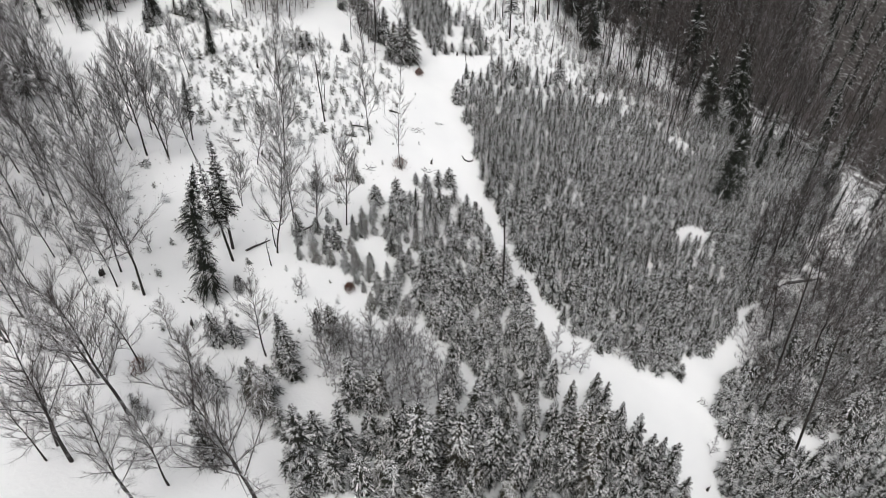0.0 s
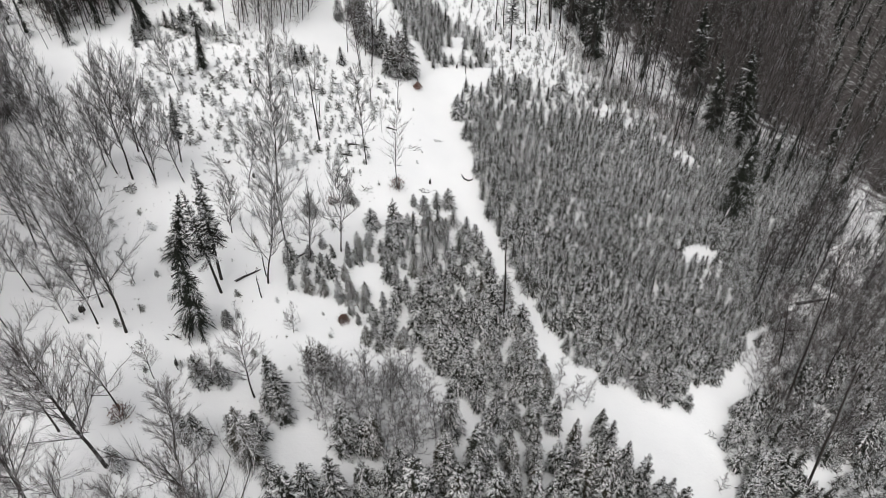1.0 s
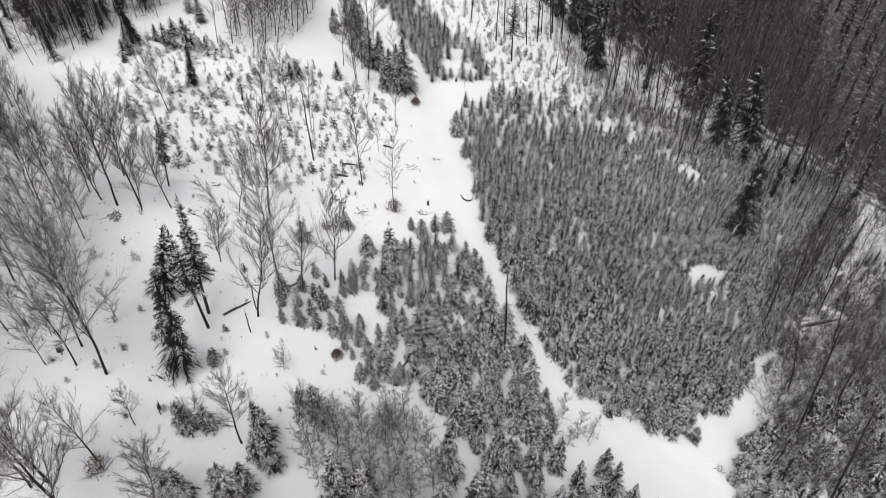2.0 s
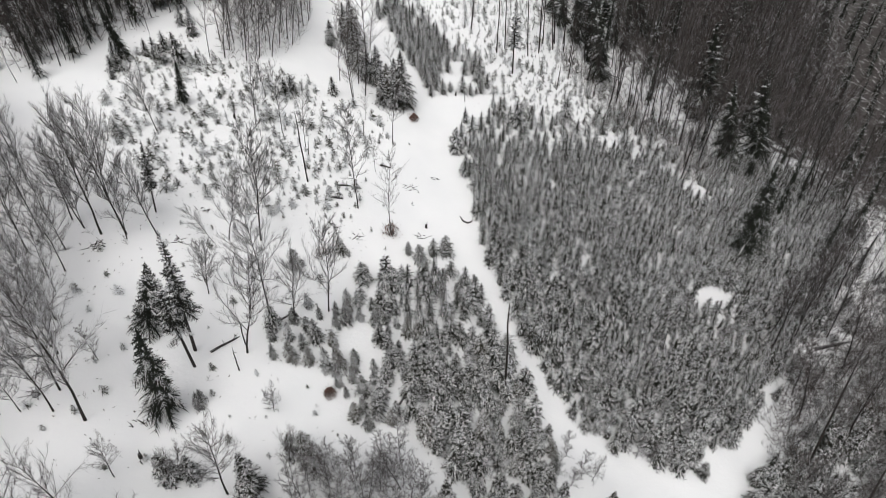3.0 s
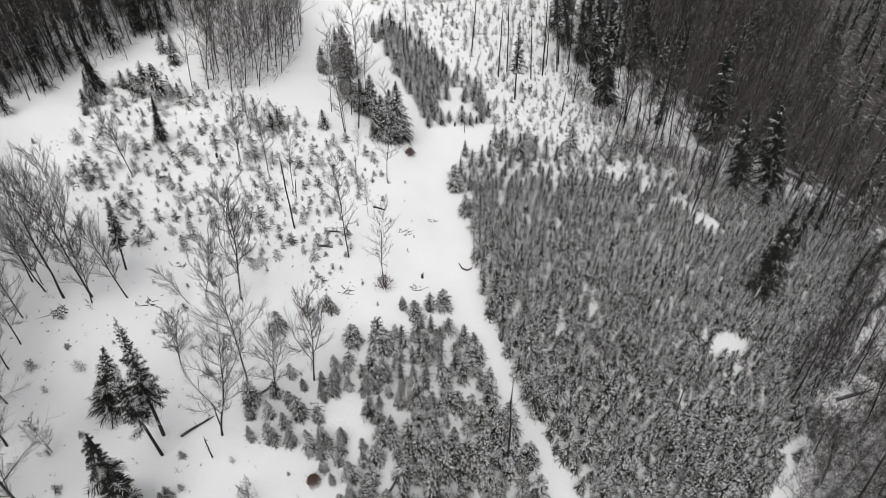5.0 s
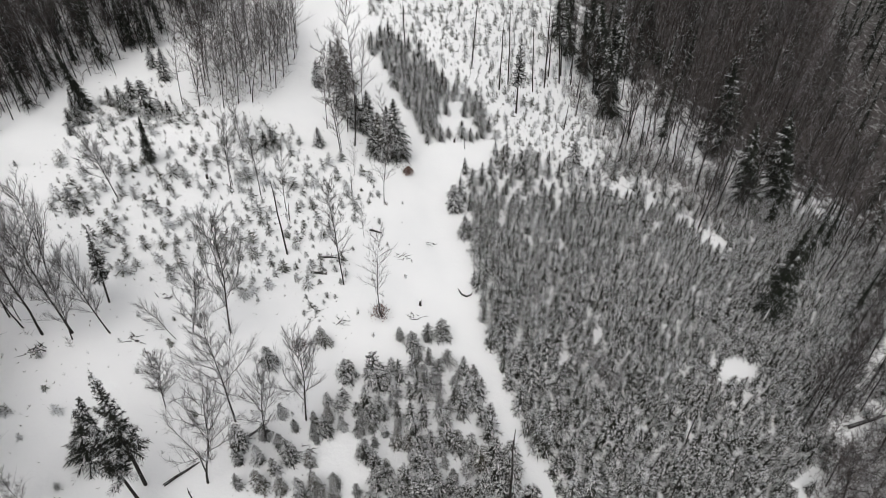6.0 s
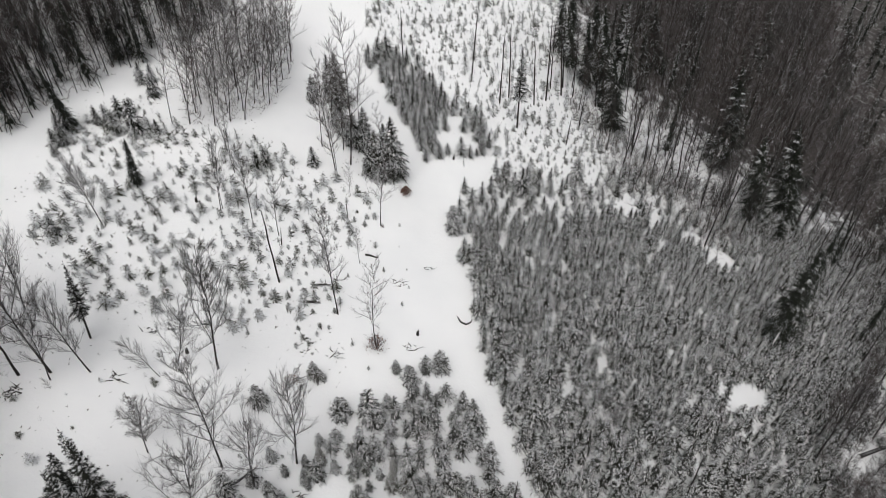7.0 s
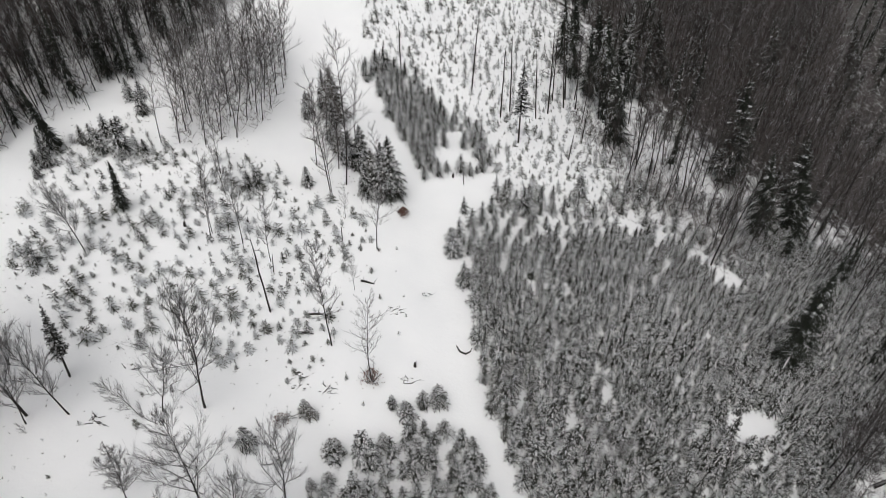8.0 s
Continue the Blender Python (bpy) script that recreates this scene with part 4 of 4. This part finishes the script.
for x, y, h, lean in BARE_MID:
    make("bare_tree", (SLIM if y > 59 else FROST)[R.randrange(5)], x, y, h / (11.0 if y > 59 else 9.6), R.uniform(0, 6.28), "slender leafless tree standing in the snowy clearing", "tree", "clearing trees", lean, squash=0.8 if y > 59 else 1.0)
for group, trees in (("eastern forest", BARE_NE), ("eastern edge", BARE_E)):
    for x, y, h, lean in trees:
        make("bare_tree", DARK[R.randrange(5)], x, y, h / 15.4, R.uniform(0, 6.28), "tall dark leafless forest tree", "tree", group, lean)
for x, y in scatter(R, BRUSHWOOD, 2.8):
    make("bare_tree", DARK[R.randrange(5)], x, y, R.uniform(0.5, 0.9), R.uniform(0, 6.28), "slender leafless tree at the forest's edge", "tree", "eastern forest")
STAND = []
for i in range(5):
    t, c = bare_shapes(random.Random(95 + i), 10.0, 0.36, 20, 0.95, 0.28, 8, 12, stout=0.5, fine=0.9, light=True, spray=0.6)
    STAND.append([("trunk", data_of("trunk", t, BARK, shade=True)), ("crown", data_of("crown", c, FOREST_BARK, TWIGS))])
for x, y in scatter(R, STAND_NORTH, 1.4, 130):
    make("bare_tree", STAND[R.randrange(5)], x, y, R.uniform(0.6, 1.0), R.uniform(0, 6.28), "slender leafless tree in a dense young stand", "tree", "northern stand", R.uniform(2, 8))
for x, y in scatter(R, STAND_WEST, 2.15, 125):
    make("bare_tree", FROST[R.randrange(6)], x, y, R.uniform(0.6, 1.0), R.uniform(0, 6.28), "leafless broadleaf tree with frosted twigs in a stand", "tree", "western stand")
rest = []
for x, y in scatter(R, FOREST_EAST, 2.5):
    inward = 0.878 * x + 0.479 * y
    if seen_forest(x, y) and R.random() < (smooth(72, 104, inward) if x < 24 + 0.39 * y else 0.1):
        rest.append((DARK_LIGHT[R.randrange(5)], x, y, R.uniform(0.75, 1.15), R.uniform(0, 6.28)))
for x, y in scatter(R, FOREST_NORTHWEST, 1.25):
    rest.append((DARK_LIGHT[R.randrange(5)], x, y, R.uniform(0.4, 0.8), R.uniform(0, 6.28)))
for x, y in scatter(R, FOREST_EDGE, 3.0, holes=SNOW_GAPS):
    if x > 45 and seen_forest(x, y):
        rest.append((DARK_LIGHT[R.randrange(5)], x, y, R.uniform(0.45, 0.8), R.uniform(0, 6.28)))
for x, y in scatter(R, SLOPE_EAST, 3.2):
    rest.append((DARK_LIGHT[R.randrange(5)], x, y, R.uniform(0.4, 0.8), R.uniform(0, 6.28)))
for x, y in scatter(R, THICKET_EAST, 1.5, holes=SNOW_GAPS):
    rest.append((DARK_LIGHT[R.randrange(5)], x, y, R.uniform(0.22, 0.5), R.uniform(0, 6.28)))
for x, y in scatter(R, FOREST_CORNER, 1.9):
    rest.append((DARK_LIGHT[R.randrange(5)], x, y, R.uniform(0.4, 0.65), R.uniform(0, 6.28)))
joined("forest_trees", rest, "dense dark leafless broadleaf forest on the slope", "forest", [FOREST_BARK, TWIGS_DARK])

rest = [(DARK_LIGHT[R.randrange(5)], x, y, R.uniform(0.16, 0.45), R.uniform(0, 6.28)) for x, y in scatter(R, FOREST_EDGE, 2.1, holes=SNOW_GAPS) if seen_forest(x, y)]
joined("edge_saplings", rest, "tangle of thin leafless saplings at the forest's edge", "saplings", [BARK, TWIGS])

# brushwood along the forest's edge
BRUSH, BRUSH_FROST = [], []
for i in range(5):
    t, c = bare_shapes(random.Random(150 + i), 2.0, 0.05, 9, 1.1, 0.5, 4, 6, stout=0.4, light=True, spray=0.3)
    BRUSH.append(arrays((c, 0)))
    BRUSH_FROST.append(arrays((c, 2)))
rest = [(BRUSH[R.randrange(5)], x, y, R.uniform(0.5, 1.5), R.uniform(0, 6.28)) for x, y in scatter(R, BRUSHWOOD, 0.85) + scatter(R, UPPER_EDGE, 1.1)]
rest += [(BRUSH[R.randrange(5)], x, y, R.uniform(0.5, 1.3), R.uniform(0, 6.28)) for x, y in scatter(R, STAND_NORTH, 0.9)]
rest += [(BRUSH[R.randrange(5)], x, y, R.uniform(0.5, 1.4), R.uniform(0, 6.28)) for x, y in scatter(R, FOREST_EDGE, 1.7) if seen_forest(x, y)]
rest += [((BRUSH_FROST if R.random() < 0.6 else BRUSH)[R.randrange(5)], x, y, R.uniform(0.7, 1.9), R.uniform(0, 6.28)) for x, y in scatter(R, SLOPE_EAST, 1.35, clumps=0.5)]
rest += [((BRUSH_FROST if R.random() < 0.5 else BRUSH)[R.randrange(5)], x, y, R.uniform(0.7, 1.8), R.uniform(0, 6.28)) for x, y in scatter(R, THICKET_EAST, 0.68, holes=SNOW_GAPS)]
rest += [(BRUSH[R.randrange(5)], x, y, R.uniform(0.9, 2.0), R.uniform(0, 6.28)) for x, y in scatter(R, FOREST_NORTHWEST, 1.5)]
rest += [(BRUSH_FROST[R.randrange(5)], x, y, R.uniform(0.8, 2.2), R.uniform(0, 6.28)) for x, y in scatter(R, FOREST_EAST, 2.1) if seen_forest(x, y) and x < 34 + 0.4 * y]
for plot, gap in ((CLEARING_WEST, 2.0), (CLEARING_NORTH, 1.7), (CLEARING_SOUTH, 3.2)):
    rest += [(BRUSH[R.randrange(5)], x, y, R.uniform(0.12, 0.45), R.uniform(0, 6.28)) for x, y in scatter(R, plot, gap, clumps=0.5) if track_distance(x, y) > 2.0]
joined("brushwood", rest, "brown leafless brushwood on the clearing and along the forest", "brushwood", [BRUSHWORK, BRUSHWORK, TWIGS, TWIGS_FROST])

# dead standing trunks
for x, y, h, lean in SNAG:
    t, stubs = snag_shapes(R, h, 14 if h > 3 else 3)
    make("dead_trunk", [("trunk", data_of("trunk", t, DEADWOOD))] + [("branch_stub", data_of("branch_stub", b, DEADWOOD)) for b in stubs], x, y, 1.0, 0, "dead broken trunk with branch stubs standing in snow", "dead tree", "dead trunks", lean)

# seedlings on the open slopes
SMALL, SMALL_LIGHT = [], []
for i in range(6):
    t, c = spruce_shapes(random.Random(120 + i), 1.0, 0.37 + 0.04 * (i % 3), 0.105, 7, bare=0.0, snowy=0.55, droop=0.35, pairs=1, cushion=False, lean_up=0.9)
    SMALL.append([("crown", data_of("crown", c, NEEDLES_SMALL, TREE_SNOW))])
    SMALL_LIGHT.append(arrays((c, 0)))
rest, count = [], 0
for plot, gap, sizes, clumps in ((CLEARING_WEST, 0.9, (0.4, 1.45), 0.45), (CLEARING_MIDDLE, 2.0, (0.2, 0.8), 0.4), (CLEARING_SOUTH, 1.9, (0.25, 0.95), 0.4), (CLEARING_NORTH, 0.85, (0.25, 1.4), 0.8)):
    for x, y in scatter(R, plot, gap, clumps=clumps):
        if track_distance(x, y) < 2.2:
            continue
        k = R.uniform(*sizes) ** 1.2
        if y < 78 and count < 290:
            make("spruce_seedling", SMALL[R.randrange(6)], x, y, k, R.uniform(0, 6.28), "small spruce seedling poking out of the snow", "seedling", "seedlings", squash=R.uniform(0.95, 1.45))
            count += 1
        else:
            rest.append((SMALL_LIGHT[R.randrange(6)], x, y, k, R.uniform(0, 6.28), R.uniform(0.95, 1.45)))
joined("spruce_seedlings", rest, "scattered small spruce seedlings on the slope", "seedlings", [NEEDLES_SMALL, TREE_SNOW])

# thicket of thin saplings and the brown shrubs
SAPLING = []
for i in range(4):
    t, c = bare_shapes(random.Random(140 + i), 5.0, 0.12, 18, 0.95, 0.28, 7, 12, stout=0.45, light=True)
    SAPLING.append([("trunk", data_of("trunk", t, BARK)), ("crown", data_of("crown", c, BARK, TWIGS))])
for x, y in scatter(R, THICKET, 0.85):
    make("bare_sapling", SAPLING[R.randrange(4)], x, y, R.uniform(0.5, 1.1), R.uniform(0, 6.28), "thin leafless sapling among the spruces", "sapling", "sapling thicket")
for x, y, h in SAPLINGS:
    make("bare_sapling", SAPLING[R.randrange(4)], x, y, h / 4.8, R.uniform(0, 6.28), "thin leafless sapling standing in open snow", "sapling", "single saplings")
SHRUBS = [data_of("brush", shrub_shapes(random.Random(130 + i)), TWIGS) for i in range(4)]
for i, (x, y, h) in enumerate(BUSH):
    leaves = data_of("leaves", leaf_shape(R, 1000 if i < 2 else 160, 0.62, 0.9), DEAD_LEAVES)
    make("beech_bush", [("brush", SHRUBS[i % 4]), ("leaves", leaves)], x, y, h * 0.6, R.uniform(0, 6.28), "low beech bush keeping its dry brown leaves", "bush", "beech bushes")

# fallen logs
for ax, ay, bx, by, *girth in LOG:
    r = girth[0] if girth else 0.1
    a, b = Vector((ax, ay, ground_z(ax, ay) + 0.08)), Vector((bx, by, ground_z(bx, by) + 0.08))
    s = Shape()
    s.tube([a, a.lerp(b, 0.35) + Vector((0, 0, 0.05)), a.lerp(b, 0.7), b], [r, 0.9 * r, 0.75 * r, 0.4 * r], 7)
    for k in range(5):
        c = a.lerp(b, R.uniform(0.1, 0.95))
        s.spike(c, c + Vector((R.uniform(-0.5, 0.5), R.uniform(-0.5, 0.5), R.uniform(0.1, 0.5))), 0.03)
    tagged(new("fallen_log", data_of("fallen_log", s, DEADWOOD)), "dark fallen log half buried in snow", "log", "fallen logs")
s = Shape()
for plot, n in ((CLEARING_WEST, 700), (CLEARING_SOUTH, 260), (CLEARING_NORTH, 700)):
    x0, x1, y0, y1 = min(p[0] for p in plot), max(p[0] for p in plot), min(p[1] for p in plot), max(p[1] for p in plot)
    for i in range(n):
        x, y = R.uniform(x0, x1), R.uniform(y0, y1)
        if track_distance(x, y) < 1.8:
            continue
        a = Vector((x, y, ground_z(x, y) - 0.02))
        for k in range(R.randrange(2, 6)):
            s.spike(a, a + Vector((R.uniform(-0.14, 0.14), R.uniform(-0.14, 0.14), R.uniform(0.02, 0.16))), R.uniform(0.008, 0.035))
tagged(new("twigs_and_grass", data_of("twigs_and_grass", s, GRASS)), "dry grass and twigs sticking out of the snow", "debris", kind="stuff")
for x, y in PILES:
    pile = new("brush_pile")
    pile.empty_display_size = 0.3
    pile.matrix_basis = pose(x, y, ground_z(x, y))
    for k in range(12):
        s = Shape()
        dx, dy = R.uniform(-0.5, 0.5), R.uniform(-0.3, 0.3)
        c = Vector((dx, dy, ground_z(x + dx, y + dy) - ground_z(x, y) + R.uniform(-0.04, 0.08)))
        e = c + Vector((R.uniform(-0.75, 0.75), R.uniform(-0.4, 0.4), R.uniform(-0.05, 0.3)))
        s.spike(c, e, R.uniform(0.025, 0.06))
        s.spike(c.lerp(e, 0.5), e + Vector((R.uniform(-0.25, 0.25), R.uniform(-0.25, 0.25), R.uniform(0, 0.2))), 0.02)
        branch = new("branch", data_of("branch", s, DEADWOOD))
        branch.parent = pile
    tagged(pile, "heap of dark dead branches half under snow", "brush pile", "brush piles")
for x, y in STUMPS:
    s = Shape()
    z = ground_z(x, y)
    s.tube([Vector((x, y, z - 0.2)), Vector((x, y, z + 0.1)), Vector((x + 0.03, y, z + 0.45)), Vector((x + 0.03, y, z + 0.47))], [0.17, 0.12, 0.1, 0.0], 8)
    s.spike(Vector((x + 0.08, y, z + 0.4)), Vector((x + 0.12, y + 0.03, z + R.uniform(0.7, 1.1))), 0.06)
    tagged(new("tree_stump", data_of("tree_stump", s, DEADWOOD)), "dark splintered tree stump standing in snow", "stump", "tree stumps")
s = Shape()
hx, hy = HOOK
s.tube([Vector((hx + dx, hy + dy, ground_z(hx + dx, hy + dy) + dz)) for dx, dy, dz in ((-0.5, 0.35, 0.25), (-0.2, -0.1, 0.1), (0.3, -0.2, 0.08), (0.75, 0.15, 0.12), (0.85, 0.4, 0.3))], [0.04, 0.08, 0.09, 0.07, 0.03], 6)
tagged(new("crooked_branch", data_of("crooked_branch", s, DEADWOOD)), "crooked dark branch lying on the snowy track", "branch")
